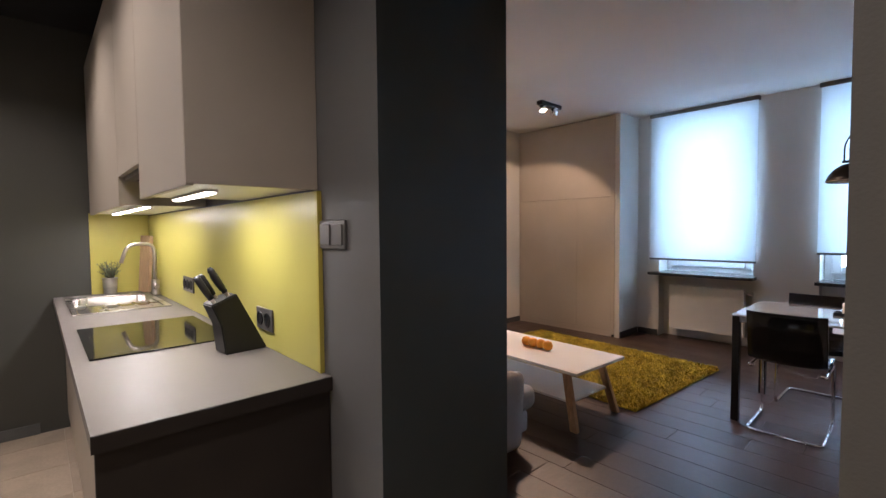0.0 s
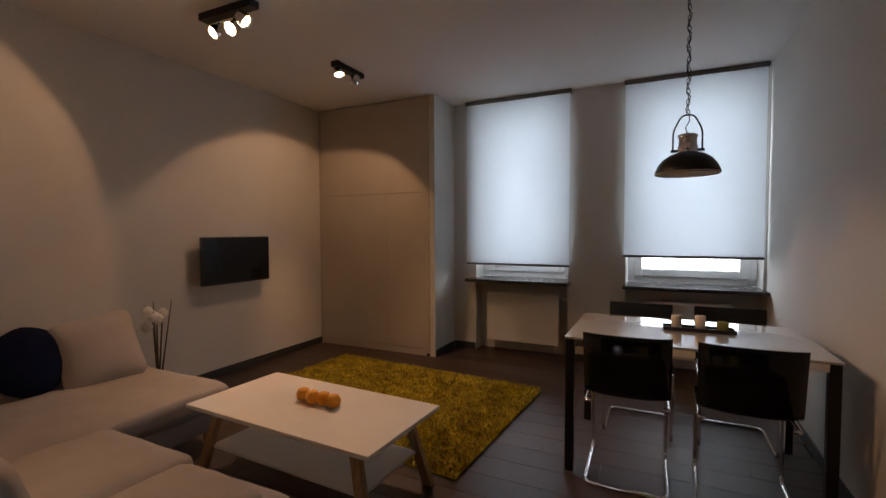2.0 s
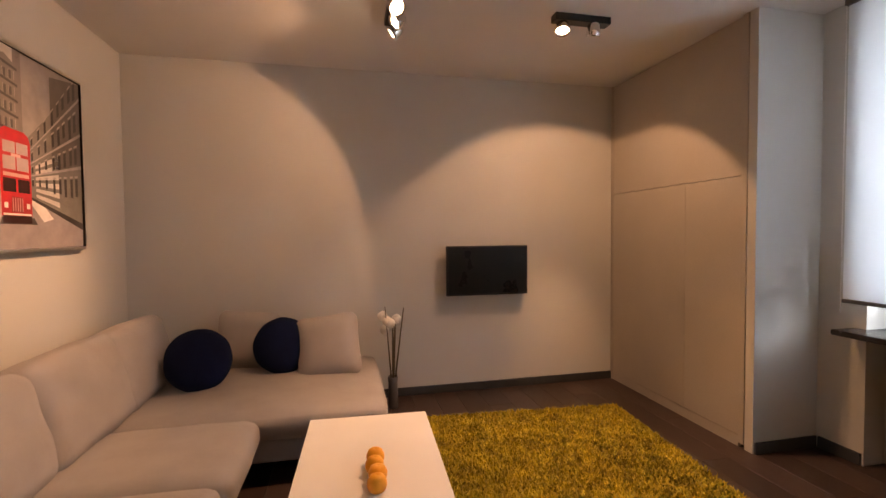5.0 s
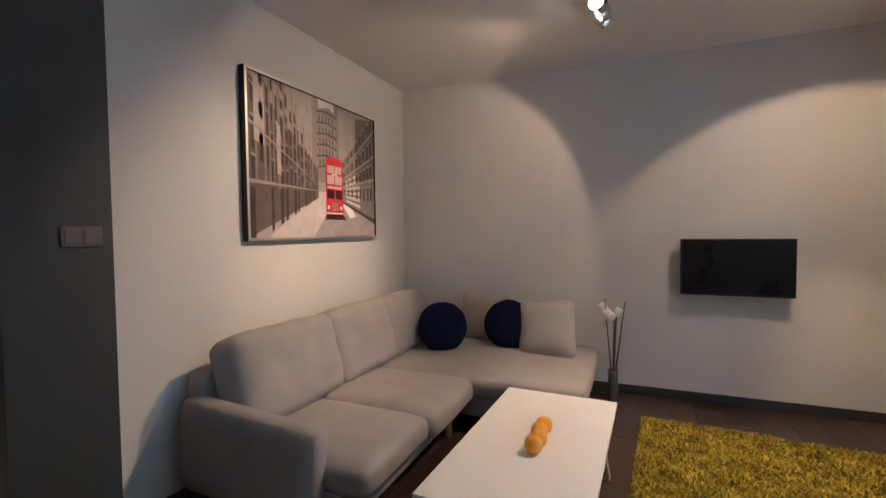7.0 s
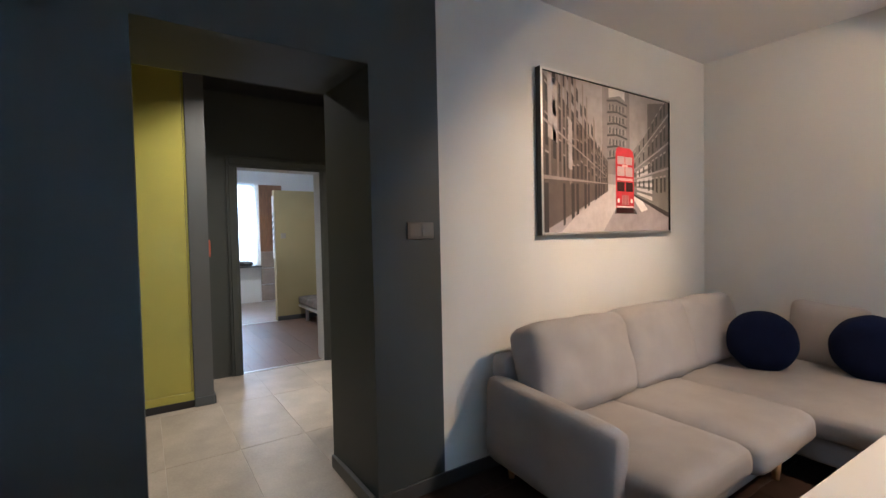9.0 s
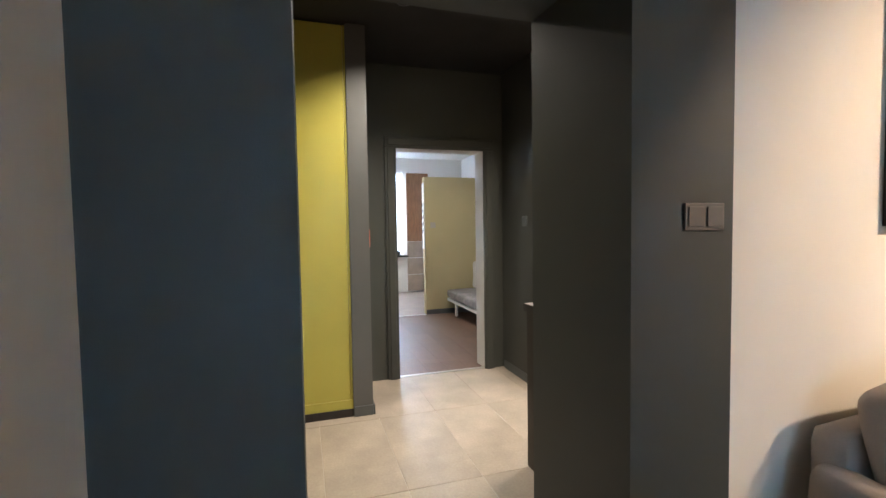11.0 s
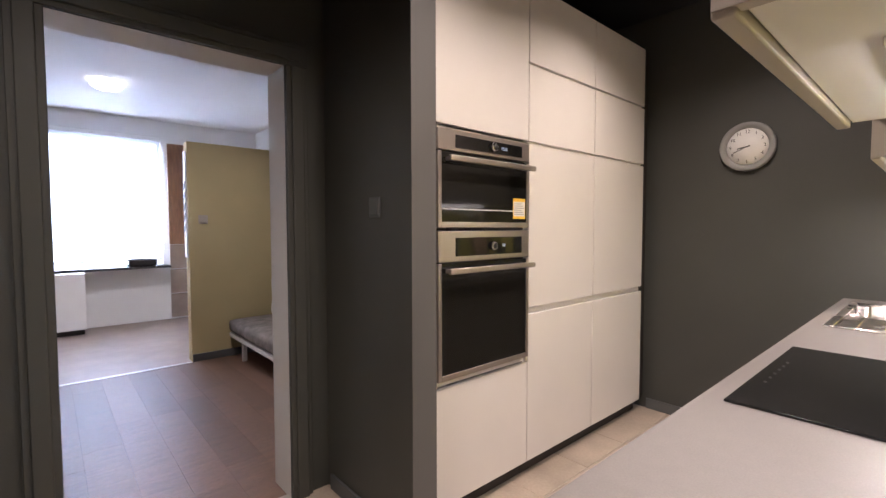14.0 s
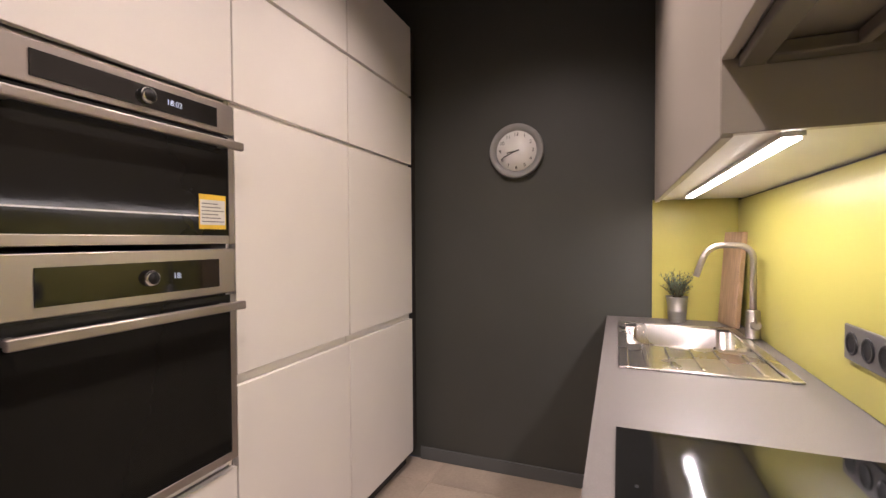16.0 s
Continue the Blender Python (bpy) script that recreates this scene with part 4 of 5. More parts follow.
sheet([quad(B0 + 0.010, BM - 0.004, 0.285, 0.352), quad(BM + 0.006, B1 - 0.010, 0.285, 0.352), quad(B0 + 0.004, B1 - 0.004, 0.130, 0.168)], DRED, 9, "bus_lower_window")
sheet([quad(B0 + 0.012, B1 - 0.012, 0.362, 0.380), quad(BM - 0.024, BM + 0.024, 0.462, 0.476)], ink(0.70, 0.42, 0.38), 9, "bus_sign")
sheet([[(BM - 0.030, 0.185), (BM + 0.030, 0.185), (BM + 0.026, 0.262), (BM - 0.026, 0.262)]], ink(0.34, 0.05, 0.05), 9, "bus_radiator")
sheet([quad(BM - 0.024 + i * 0.012, BM - 0.020 + i * 0.012, 0.190, 0.258) for i in range(5)], ink(0.66, 0.34, 0.32), 10, "bus_grille")
sheet([quad(B0 + 0.012, B0 + 0.030, 0.205, 0.232), quad(B1 - 0.030, B1 - 0.012, 0.205, 0.232), quad(B0 + 0.006, B1 - 0.006, 0.170, 0.180)], ink(0.85, 0.72, 0.66), 10, "bus_headlight")

# switches and sockets
def switch_plate(name, m, n, mat, label, socket=False):
    """n modules in a row; local x is the wall's normal, local y runs along the plate."""
    s = thing(name, label, "socket" if socket else "switch", m)
    w = 0.071 * n + 0.010
    part("plate", boxm(0.001, 0.009, -w / 2, w / 2, -0.0415, 0.0415, 0.003), mat, s)
    for i in range(n):
        y = (i - (n - 1) / 2) * 0.071
        if socket:
            part("socket_cup", moved(lathem([(0.027, 0.0), (0.027, 0.003), (0.021, 0.0035), (0.019, -0.006), (0.001, -0.0065)], 20), pose(0.0092, y, 0, 0, 90, 0)), BLACK_PLASTIC, s)
        else:
            part("rocker", boxm(0.009, 0.0135, y - 0.030, y + 0.030, -0.030, 0.030, 0.002), mat, s)
    return s


switch_plate("light_switch", pose(0, 0.25, 1.335), 2, GRAPHITE, "graphite double light switch on the anthracite wall")
switch_plate("light_switch", pose(WALL, 0.195, 1.325, 0, 0, 180), 2, GRAPHITE, "graphite double light switch beside the splashback")
switch_plate("light_switch", pose(-2.31, 0.865, 1.36, 0, 0, -90), 1, BASE_GREY, "dark light switch on the hall wall")

# ---- kitchen ----
CZ, CF, CE = 0.90, -1.105, 0.222     # worktop height, front edge and free end
base = thing("base_cupboard_row", "dark base cupboards under the kitchen worktop", "cupboard")
part("end_panel", boxm(CF + 0.006, WALL - 0.003, CE + 0.012, CE + 0.03, 0.0, CZ - 0.041, 0.002), DARK_PANEL, base)
part("body", boxm(CF + 0.07, WALL - 0.003, CE + 0.031, K_NORTH - 0.003, 0.10, CZ - 0.20), DARK_PANEL, base)
part("plinth", boxm(CF + 0.09, CF + 0.105, CE + 0.031, K_NORTH - 0.02, 0, 0.098), DARK_PANEL, base)
for i in range(4):
    a = CE + 0.033 + i * 0.685
    part("door", boxm(CF + 0.05, CF + 0.068, a, a + 0.682, 0.105, CZ - 0.045, 0.002), WARM_GREY, base)
# worktop with the sink hole
SY0, SY1, SX0, SX1 = 2.035, 2.80, -1.052, -0.596
bm = bmesh.new()
xs, ys = (CF, SX0 + 0.02, SX1 - 0.02, WALL - 0.002), (CE, SY0 + 0.02, SY1 - 0.02, K_NORTH - 0.002)
grid = [[bm.verts.new((x, y, CZ)) for y in ys] for x in xs]
slab = [bm.faces.new((grid[a][b], grid[a + 1][b], grid[a + 1][b + 1], grid[a][b + 1])) for a in range(3) for b in range(3) if (a, b) != (1, 1)]
grown = bmesh.ops.extrude_face_region(bm, geom=slab)["geom"]
for v in grown:
    if isinstance(v, bmesh.types.BMVert):
        v.co.z = CZ - 0.04
bmesh.ops.recalc_face_normals(bm, faces=bm.faces[:])
lone("worktop", bm, WORKTOP, "grey laminate kitchen worktop with a dark edge", "worktop")
lone("worktop_edge", boxm(CF - 0.001, WALL - 0.002, CE - 0.004, CE - 0.0005, CZ - 0.04, CZ - 0.001), DARK_PANEL, "dark edge strip at the worktop's free end", "edge strip")
# splashback
lone("splashback", boxm(WALL - 0.014, WALL - 0.001, CE + 0.06, K_NORTH - 0.001, CZ + 0.001, 1.457, 0.001), SPLASH, "lime yellow glass splashback above the worktop", "splashback")
lone("splashback", boxm(-0.90, WALL - 0.015, K_NORTH - 0.013, K_NORTH - 0.001, CZ + 0.001, 1.47, 0.001), SPLASH, "lime yellow glass splashback on the end wall", "splashback")
lone("splashback_trim", boxm(WALL - 0.016, WALL - 0.001, CE + 0.044, CE + 0.058, CZ + 0.001, 1.457, 0.001), YELLOW, "olive edge strip of the splashback", "trim")
# hob
hob = thing("induction_hob", "black glass induction hob set into the worktop", "hob")
part("glass", boxm(-1.058, WALL - 0.06, 0.93, 1.575, CZ + 0.0005, CZ + 0.006, 0.0015), BLACK_GLASS, hob)
for i in range(6):
    part("touch_mark", boxm(-1.03, -1.024, 1.12 + i * 0.045, 1.128 + i * 0.045, CZ + 0.0062, CZ + 0.0066), BLACK_METAL, hob)
# sink with a drainer
sink = thing("kitchen_sink", "stainless steel sink with a ribbed drainer", "sink")
bm = bmesh.new()
for b in ((SX0, SX0 + 0.03, SY0, SY1), (SX1 - 0.03, SX1, SY0, SY1), (SX0 + 0.03, SX1 - 0.03, SY0, SY0 + 0.03), (SX0 + 0.03, SX1 - 0.03, SY1 - 0.03, SY1)):
    add_box(bm, *b, CZ + 0.0005, CZ + 0.008, 0.003)
part("rim", bm, SINK_STEEL, sink)
bm = boxm(SX0 + 0.03, SX1 - 0.03, SY0 + 0.03, SY0 + 0.36, CZ - 0.006, CZ - 0.002)
for i in range(5):
    x = SX0 + 0.075 + i * 0.075
    add_box(bm, x, x + 0.016, SY0 + 0.05, SY0 + 0.33, CZ - 0.003, CZ + 0.0035, 0.003)
part("drainer", bm, SINK_STEEL, sink)
bm = bmesh.new()
bx0, bx1, by0, by1, bz = SX0 + 0.03, SX1 - 0.03, SY0 + 0.36, SY1 - 0.03, CZ - 0.165
outer = bmesh.ops.create_cube(bm, size=1)["verts"]
for q in outer:
    q.co = Vector(((bx0 + bx1) / 2 + q.co.x * (bx1 - bx0), (by0 + by1) / 2 + q.co.y * (by1 - by0), (CZ + bz) / 2 + q.co.z * (CZ - bz)))
bmesh.ops.delete(bm, geom=[f for f in bm.faces if f.normal.z > 0.9], context="FACES_ONLY")
bmesh.ops.bevel(bm, geom=[e for e in bm.edges if not e.is_boundary], offset=0.045, segments=5, affect="EDGES")
for f in bm.faces:
    f.smooth = True
    f.normal_flip()
bmesh.ops.solidify(bm, geom=bm.faces[:], thickness=0.0015)
part("bowl", bm, SINK_STEEL, sink)
part("drain", moved(lathem([(0.001, 0.002), (0.03, 0.003), (0.042, 0.0), (0.042, -0.002), (0.001, -0.0025)], 20), Matrix.Translation(((bx0 + bx1) / 2, (by0 + by1) / 2, bz + 0.004))), CHROME, sink)
# tap
tap = thing("kitchen_tap", "brushed steel kitchen tap with a bent spout", "tap")
tx, ty = -0.580, 2.60
part("body", moved(lathem([(0.001, 0), (0.027, 0), (0.027, 0.004), (0.024, 0.008), (0.024, 0.10), (0.020, 0.105), (0.001, 0.106)], 24), Matrix.Translation((tx, ty, CZ + 0.0085))), STEEL, tap)
part("spout", tubem(rounded([(tx, ty, CZ + 0.11), (tx, ty, CZ + 0.358), (tx - 0.15, ty, CZ + 0.358), (tx - 0.19, ty, CZ + 0.235)], 0.06, 8), 0.0115, 14), STEEL, tap)
part("lever", tubem([(tx, ty - 0.02, CZ + 0.06), (tx + 0.0, ty - 0.055, CZ + 0.065)], [0.016, 0.015], 14), STEEL, tap)
part("lever_arm", tubem([(tx, ty - 0.05, CZ + 0.07), (tx - 0.01, ty - 0.055, CZ + 0.115)], 0.005, 8), STEEL, tap)
# herb pot
pot = thing("herb_pot", "small zinc pot with a grey-green herb", "plant", pose(-0.800, 2.925, CZ))
part("pot", lathem([(0.001, 0), (0.034, 0.0), (0.036, 0.004), (0.040, 0.050), (0.0415, 0.052), (0.0405, 0.056), (0.044, 0.112), (0.048, 0.115), (0.045, 0.118), (0.041, 0.100), (0.001, 0.098)], 28), ZINC, pot, "ribbed zinc pot")
hr = random.Random(7)
leaves, stems = bmesh.new(), bmesh.new()
for i in range(46):
    a, lean, h = i * 2.4, hr.uniform(0.01, 0.085), hr.uniform(0.165, 0.245)
    foot = Vector((0.022 * math.cos(a) * hr.random(), 0.022 * math.sin(a) * hr.random(), 0.096))
    tip = Vector((lean * math.cos(a), lean * math.sin(a) * 0.8, h - lean * 0.25))
    bend = foot.lerp(tip, 0.5) + Vector((0, 0, 0.015))
    add_tube(stems, [foot, bend, tip], [0.0013, 0.0011, 0.0008], 5)
    for k in range(11):
        t = 0.25 + 0.75 * k / 10
        c = foot * (1 - t) ** 2 + bend * 2 * t * (1 - t) + tip * t * t
        d = Vector((hr.uniform(-1, 1), hr.uniform(-1, 1), hr.uniform(0.2, 1.2))).normalized()
        w = d.cross(Vector((hr.uniform(-1, 1), hr.uniform(-1, 1), 0.1))).normalized() * 0.0022
        size = hr.uniform(0.014, 0.026)
        leaves.faces.new([leaves.verts.new(q) for q in (c, c + d * size * 0.5 - w, c + d * size, c + d * size * 0.5 + w)])
part("leaves", leaves, LEAF, pot)["kind"] = "stuff"
part("stems", stems, STEM, pot)["kind"] = "stuff"
# chopping board
bm = boxm(-0.012, 0.012, -0.075, 0.075, 0, 0.41, 0.004)
board = lone("chopping_board", bm, BOARD, "tall wooden board leaning on the yellow splashback", "board", pose(-0.602, 2.89, CZ + 0.002, 0, 4, 14))
# knife block
kb = thing("knife_block", "slanted black knife block with black handled knives on the worktop", "knife block", pose(-0.698, 0.735, CZ, 0, 0, 4))
bm = bmesh.new()
outline = [(0.0, 0.0), (0.15, 0.0), (0.043, 0.215), (-0.043, 0.180), (-0.012, 0.105)]
sides = [[bm.verts.new((x, y, z)) for x, z in outline] for y in (-0.048, 0.048)]
bm.faces.new(sides[0]), bm.faces.new(sides[1][::-1])
for i in range(5):
    j = (i + 1) % 5
    bm.faces.new((sides[0][j], sides[0][i], sides[1][i], sides[1][j]))
bmesh.ops.recalc_face_normals(bm, faces=bm.faces[:])
bmesh.ops.bevel(bm, geom=bm.edges[:], offset=0.004, segments=2, affect="EDGES")
part("block", bm, BLACK_PLASTIC, kb)
for x, y, size in ((-0.026, -0.022, 0.112), (0.022, -0.020, 0.120), (-0.004, 0.022, 0.104), (0.030, 0.026, 0.090)):
    z = 0.1975 + 0.407 * x
    way = Vector((-0.50, 0.0, 0.866))
    p = Vector((x, y, z))
    knife = part("knife_bolster", tubem([p - way * 0.03, p + way * 0.016], 0.0075, 8), STEEL, kb, "steel knife bolster")
    part("knife_handle", tubem([p + way * 0.0165, p + way * 0.05, p + way * (size - 0.012), p + way * size], [0.010, 0.0125, 0.0125, 0.007], 10), BLACK_PLASTIC, knife, "black knife handle")
switch_plate("wall_socket", pose(WALL - 0.014, 1.83, 1.042, 0, 0, 180), 3, GRAPHITE, "graphite triple wall socket on the yellow splashback", True)
switch_plate("wall_socket", pose(WALL - 0.014, 0.70, 1.008, 0, 0, 180), 2, GRAPHITE, "graphite double wall socket on the yellow splashback", True)

# wall cupboards
UF = -0.893


def wall_cupboard(y0, y1, z0, z1, label, tilt=0.0):
    c = thing("wall_cupboard_unit", label, "cupboard")
    part("body", boxm(UF + 0.022, WALL - 0.002, y0 + 0.001, y1 - 0.001, z0, z1, 0.001), (UNDER_WHITE,), c)
    part("side_panel", boxm(UF + 0.001, WALL - 0.002, y0 - 0.018, y0, z0 - 0.004, z1, 0.001), WARM_GREY, c)
    part("door", boxm(UF, UF + 0.02, y0 - 0.016, y1 - 0.002, z0 - 0.010, z1, 0.003), WARM_GREY, c)
    return c


wall_cupboard(0.305, 0.955, 1.465, 2.47, "greige wall cupboard above the worktop's free end")
wall_cupboard(1.515, 2.96, 1.465, 2.47, "greige wall cupboard above the sink")
# extractor in a raised unit above the hob
ex = thing("extractor_unit", "raised cupboard unit with a built-in extractor above the hob", "extractor")
part("body", boxm(UF + 0.022, WALL - 0.002, 0.957, 1.495, 1.60, 2.47, 0.001), UNDER_WHITE, ex)
part("front", boxm(UF, UF + 0.02, 0.956, 1.496, 1.585, 2.47, 0.002), WARM_GREY, ex)
part("filter", boxm(UF + 0.06, WALL - 0.06, 1.0, 1.48, 1.591, 1.5995, 0.002), STEEL, ex)
for a, b, c, d in ((UF + 0.024, UF + 0.062, 0.96, 1.492), (WALL - 0.060, WALL - 0.004, 0.96, 1.492), (UF + 0.063, WALL - 0.061, 0.96, 1.0), (UF + 0.063, WALL - 0.061, 1.452, 1.492), (-0.728, -0.712, 1.001, 1.451)):
    part("filter_frame", boxm(a, b, c, d, 1.568, 1.5905, 0.003), TAUPE, ex, "dark taupe hood frame")
part("filter_lamp", moved(lathem([(0.001, 0), (0.018, 0), (0.02, 0.004), (0.001, 0.005)], 16), Matrix.Translation((-0.80, 1.05, 1.5855))), GRAPHITE, ex)


def led_bar(y0, y1, z):
    b = thing("light_strip", "lit white light strip under the wall cupboard", "lamp", group="under-cupboard lights")
    part("housing", boxm(-0.798, -0.762, y0, y1, z - 0.010, z - 0.0005, 0.001), ALU, b)
    part("diffuser", boxm(-0.793, -0.767, y0 + 0.004, y1 - 0.004, z - 0.014, z - 0.0102, 0.001), LED_GLOW, b)


led_bar(0.48, 0.94, 1.465)
led_bar(1.53, 2.70, 1.465)

# tall cupboards with ovens
BACK = DOOR_X + 0.003


def tall(name, label):
    return thing(name, label, "cupboard", group="tall kitchen cupboards")


CB = [(1.028, 1.648), (1.652, 2.270), (2.274, 2.908)]
TOP = 2.47
for i, (y0, y1) in enumerate(CB):
    c = tall("tall_cupboard", "tall cream lacquered cupboard holding two ovens" if i == 0 else "tall cream lacquered handleless cupboard")
    part("plinth", boxm(FRONT_X - 0.06, FRONT_X - 0.045, y0, y1, 0, 0.078), DARK_PANEL, c)
    rows = ((0.08, 0.595), (1.705, TOP)) if i == 0 else ((0.08, 0.838), (0.872, 1.69), (1.705, 2.075), (2.09, TOP))
    bm = bmesh.new()
    if i == 0:
        for b in ((BACK, FRONT_X - 0.022, y0, y0 + 0.012, 0.08, TOP), (BACK, FRONT_X - 0.022, y1 - 0.012, y1, 0.08, TOP), (BACK, BACK + 0.01, y0 + 0.012, y1 - 0.012, 0.08, TOP), (BACK + 0.01, FRONT_X - 0.022, y0 + 0.012, y1 - 0.012, 0.60, 0.622), (BACK + 0.01, FRONT_X - 0.022, y0 + 0.012, y1 - 0.012, 1.68, 1.70)):
            add_box(bm, *b)
    else:
        add_box(bm, BACK, FRONT_X - 0.022, y0, y1, 0.08, TOP)
    part("body", bm, CUPBOARD, c)
    for a, b in rows:
        part("door", boxm(FRONT_X - 0.020, FRONT_X, y0 + 0.0012, y1 - 0.0012, a, b, 0.002), CUPBOARD, c)
lone("filler_panel", boxm(BACK, FRONT_X - 0.021, 2.909, K_NORTH - 0.002, 0.08, TOP), DARK_PANEL, "dark filler strip beside the tall cupboards", "panel")
lone("filler_panel", boxm(BACK, FRONT_X - 0.012, 0.987, 1.026, 0.0, TOP, 0.001), GREY_PAINT, "grey filler strip beside the oven cupboard", "panel")


def digits(text, size, m, mat, parent):
    cu = bpy.data.curves.new("digits", "FONT")
    cu.body, cu.size, cu.extrude, cu.align_x, cu.align_y = text, size, 0.0003, "CENTER", "CENTER"
    ob = new("digits", cu)
    mesh = bpy.data.meshes.new_from_object(ob)
    bpy.data.objects.remove(ob)
    mesh.transform(m)
    mesh.materials.clear()
    mesh.materials.append(mat)
    d = new("digits", mesh)
    d.parent = parent
    return d


ON_FRONT = Matrix(((0, 0, 1, 0), (1, 0, 0, 0), (0, 1, 0, 0), (0, 0, 0, 1)))


def oven(y0, y1, z0, z1, panel_h, label, shown):
    o = thing("oven", label, "oven", group="built-in ovens")
    x = FRONT_X
    split = z1 - panel_h
    part("housing", boxm(BACK + 0.03, x - 0.004, y0 + 0.02, y1 - 0.02, z0 + 0.004, z1 - 0.004), BLACK_PLASTIC, o)
    part("control_panel", boxm(x - 0.003, x + 0.016, y0, y1, split, z1, 0.003), STEEL, o, "brushed steel control panel")
    g0, g1 = y0 + 0.095, y1 - 0.06
    panel = part("control_glass", boxm(x + 0.0162, x + 0.0185, g0, g1, split + panel_h * 0.17, z1 - panel_h * 0.22, 0.001), BLACK_GLASS, o)
    yk = (y0 + y1) / 2 + 0.03
    zk = split + panel_h * 0.48
    part("knob", moved(lathem([(0.001, 0.016), (0.017, 0.015), (0.0195, 0.010), (0.0205, 0.0), (0.001, -0.001)], 24), pose(x + 0.019, yk, zk, 0, 90, 0)), CHROME, o, "chrome ring knob")
    part("knob_face", moved(lathem([(0.001, 0.0008), (0.0145, 0.0005), (0.0145, 0.0), (0.001, -0.0002)], 20), pose(x + 0.0352, yk, zk, 0, 90, 0)), BLACK_PLASTIC, o)
    d = digits(shown, 0.020, Matrix.Translation((x + 0.0192, yk + 0.075, zk)) @ ON_FRONT, DISPLAY, o)
    fr = 0.020
    bm = bmesh.new()
    top = split - 0.006
    for b in ((y0, y0 + fr, z0, top), (y1 - fr, y1, z0, top), (y0 + fr, y1 - fr, z0, z0 + fr * 1.2), ):
        add_box(bm, x - 0.003, x + 0.016, *b, 0.002)
    door = part("door", bm, STEEL, o, "steel door frame")
    part("door_glass", boxm(x + 0.002, x + 0.0135, y0 + fr, y1 - fr, z0 + fr * 1.2, top), OVEN_GLASS, door, "black door glass")
    zh = top - 0.030
    part("handle", boxm(x + 0.045, x + 0.062, y0 + 0.03, y1 - 0.004, zh - 0.012, zh + 0.012, 0.004), STEEL, door, "flat steel bar handle")
    for y in (y0 + 0.05, y1 - 0.05):
        part("handle_post", boxm(x + 0.0135, x + 0.046, y - 0.008, y + 0.008, zh - 0.008, zh + 0.008), STEEL, door)
    return o, door


O0, O1 = 1.042, 1.636
oven(O0, O1, 0.632, 1.262, 0.13, "built-in steel oven with a black glass door", "18:")
o2, d2 = oven(O0, O1, 1.276, 1.683, 0.088, "compact built-in steel oven above the larger one", "18:02")
part("shelf_line", boxm(FRONT_X + 0.0137, FRONT_X + 0.0142, O0 + 0.025, O1 - 0.12, 1.352, 1.356), WHITE_PLASTIC, d2)
lab = part("energy_label", boxm(FRONT_X + 0.0137, FRONT_X + 0.0145, 1.515, 1.605, 1.318, 1.415), LABEL_YELLOW, d2, "yellow and white printed label")
bm = boxm(FRONT_X + 0.0146, FRONT_X + 0.0149, 1.518, 1.602, 1.330, 1.400)
part("label_paper", bm, PAPER, lab)
for i in range(6):
    part("label_line", boxm(FRONT_X + 0.015, FRONT_X + 0.0152, 1.523, 1.597 - 0.01 * (i % 3), 1.338 + i * 0.010, 1.3405 + i * 0.010), GRAPHITE, lab)

# wall clock, hands at about twenty to nine
clk = thing("wall_clock", "round wall clock with a wide grey rim and white face", "clock", pose(-1.56, K_NORTH - 0.001, 1.755, 90, 0, 0))
part("rim", lathem([(0.001, 0.0), (0.143, 0.0), (0.145, 0.006), (0.143, 0.026), (0.139, 0.030), (0.112, 0.020), (0.108, 0.012), (0.001, 0.0115)], 48), material("silver_grey_clock_rim", rgb(0.27, 0.27, 0.265), 0.4, vary=0.04), clk, "wide silver grey rim")
part("face", lathem([(0.001, 0.0122), (0.1075, 0.0122), (0.1075, 0.0135), (0.001, 0.0136)], 48), WHITE_PLASTIC, clk, "white dial")
for h in range(1, 13):
    a = h * math.tau / 12
    digits(str(h), 0.026, Matrix.Translation((math.sin(a) * 0.088, math.cos(a) * 0.088, 0.0142)), BLACK_PLASTIC, clk)
for h, length, w in ((8.68, 0.052, 0.006), (41 / 5, 0.078, 0.004)):
    a = h * math.tau / 12
    part("clock_pointer", moved(boxm(-w / 2, w / 2, -0.015, length, 0.0152, 0.0162), pose(0, 0, 0.001 * (w < 0.005), 0, 0, -math.degrees(a))), BLACK_PLASTIC, clk)
# ---- hall ----
war = thing("sliding_wardrobe", "built-in wardrobe with a lime yellow sliding door and mirrored doors", "wardrobe")
WX = -2.085
part("bottom_rail", boxm(WX - 0.02, WX + 0.012, H_SOUTH + 0.002, -0.607, 0.0, 0.055, 0.002), DARK_PANEL, war)
part("yellow_sill", boxm(WX - 0.02, WX + 0.008, H_SOUTH + 0.002, -0.607, 0.056, 0.118, 0.002), YELLOW, war)
ydoor = part("yellow_door", boxm(WX - 0.025, WX, -1.085, -0.624, 0.120, CEIL - 0.012, 0.002), YELLOW, war, "lime yellow lacquered door")
part("door_edge", boxm(WX - 0.025, WX + 0.004, -0.622, -0.607, 0.120, CEIL - 0.012, 0.002), YELLOW, ydoor)
for a, b in ((-1.545, -1.092), (H_SOUTH + 0.004, -1.556)):
    mir = part("mirror_door", boxm(WX - 0.034, WX - 0.02, a, b, 0.120, 1.812), MIRROR, war, "mirrored lower panel")
    part("upper_mirror", boxm(WX - 0.034, WX - 0.02, a, b, 1.822, CEIL - 0.012), MIRROR, mir)
    part("cross_bar", boxm(WX - 0.036, WX - 0.012, a, b, 1.8125, 1.8215), ALU, mir)
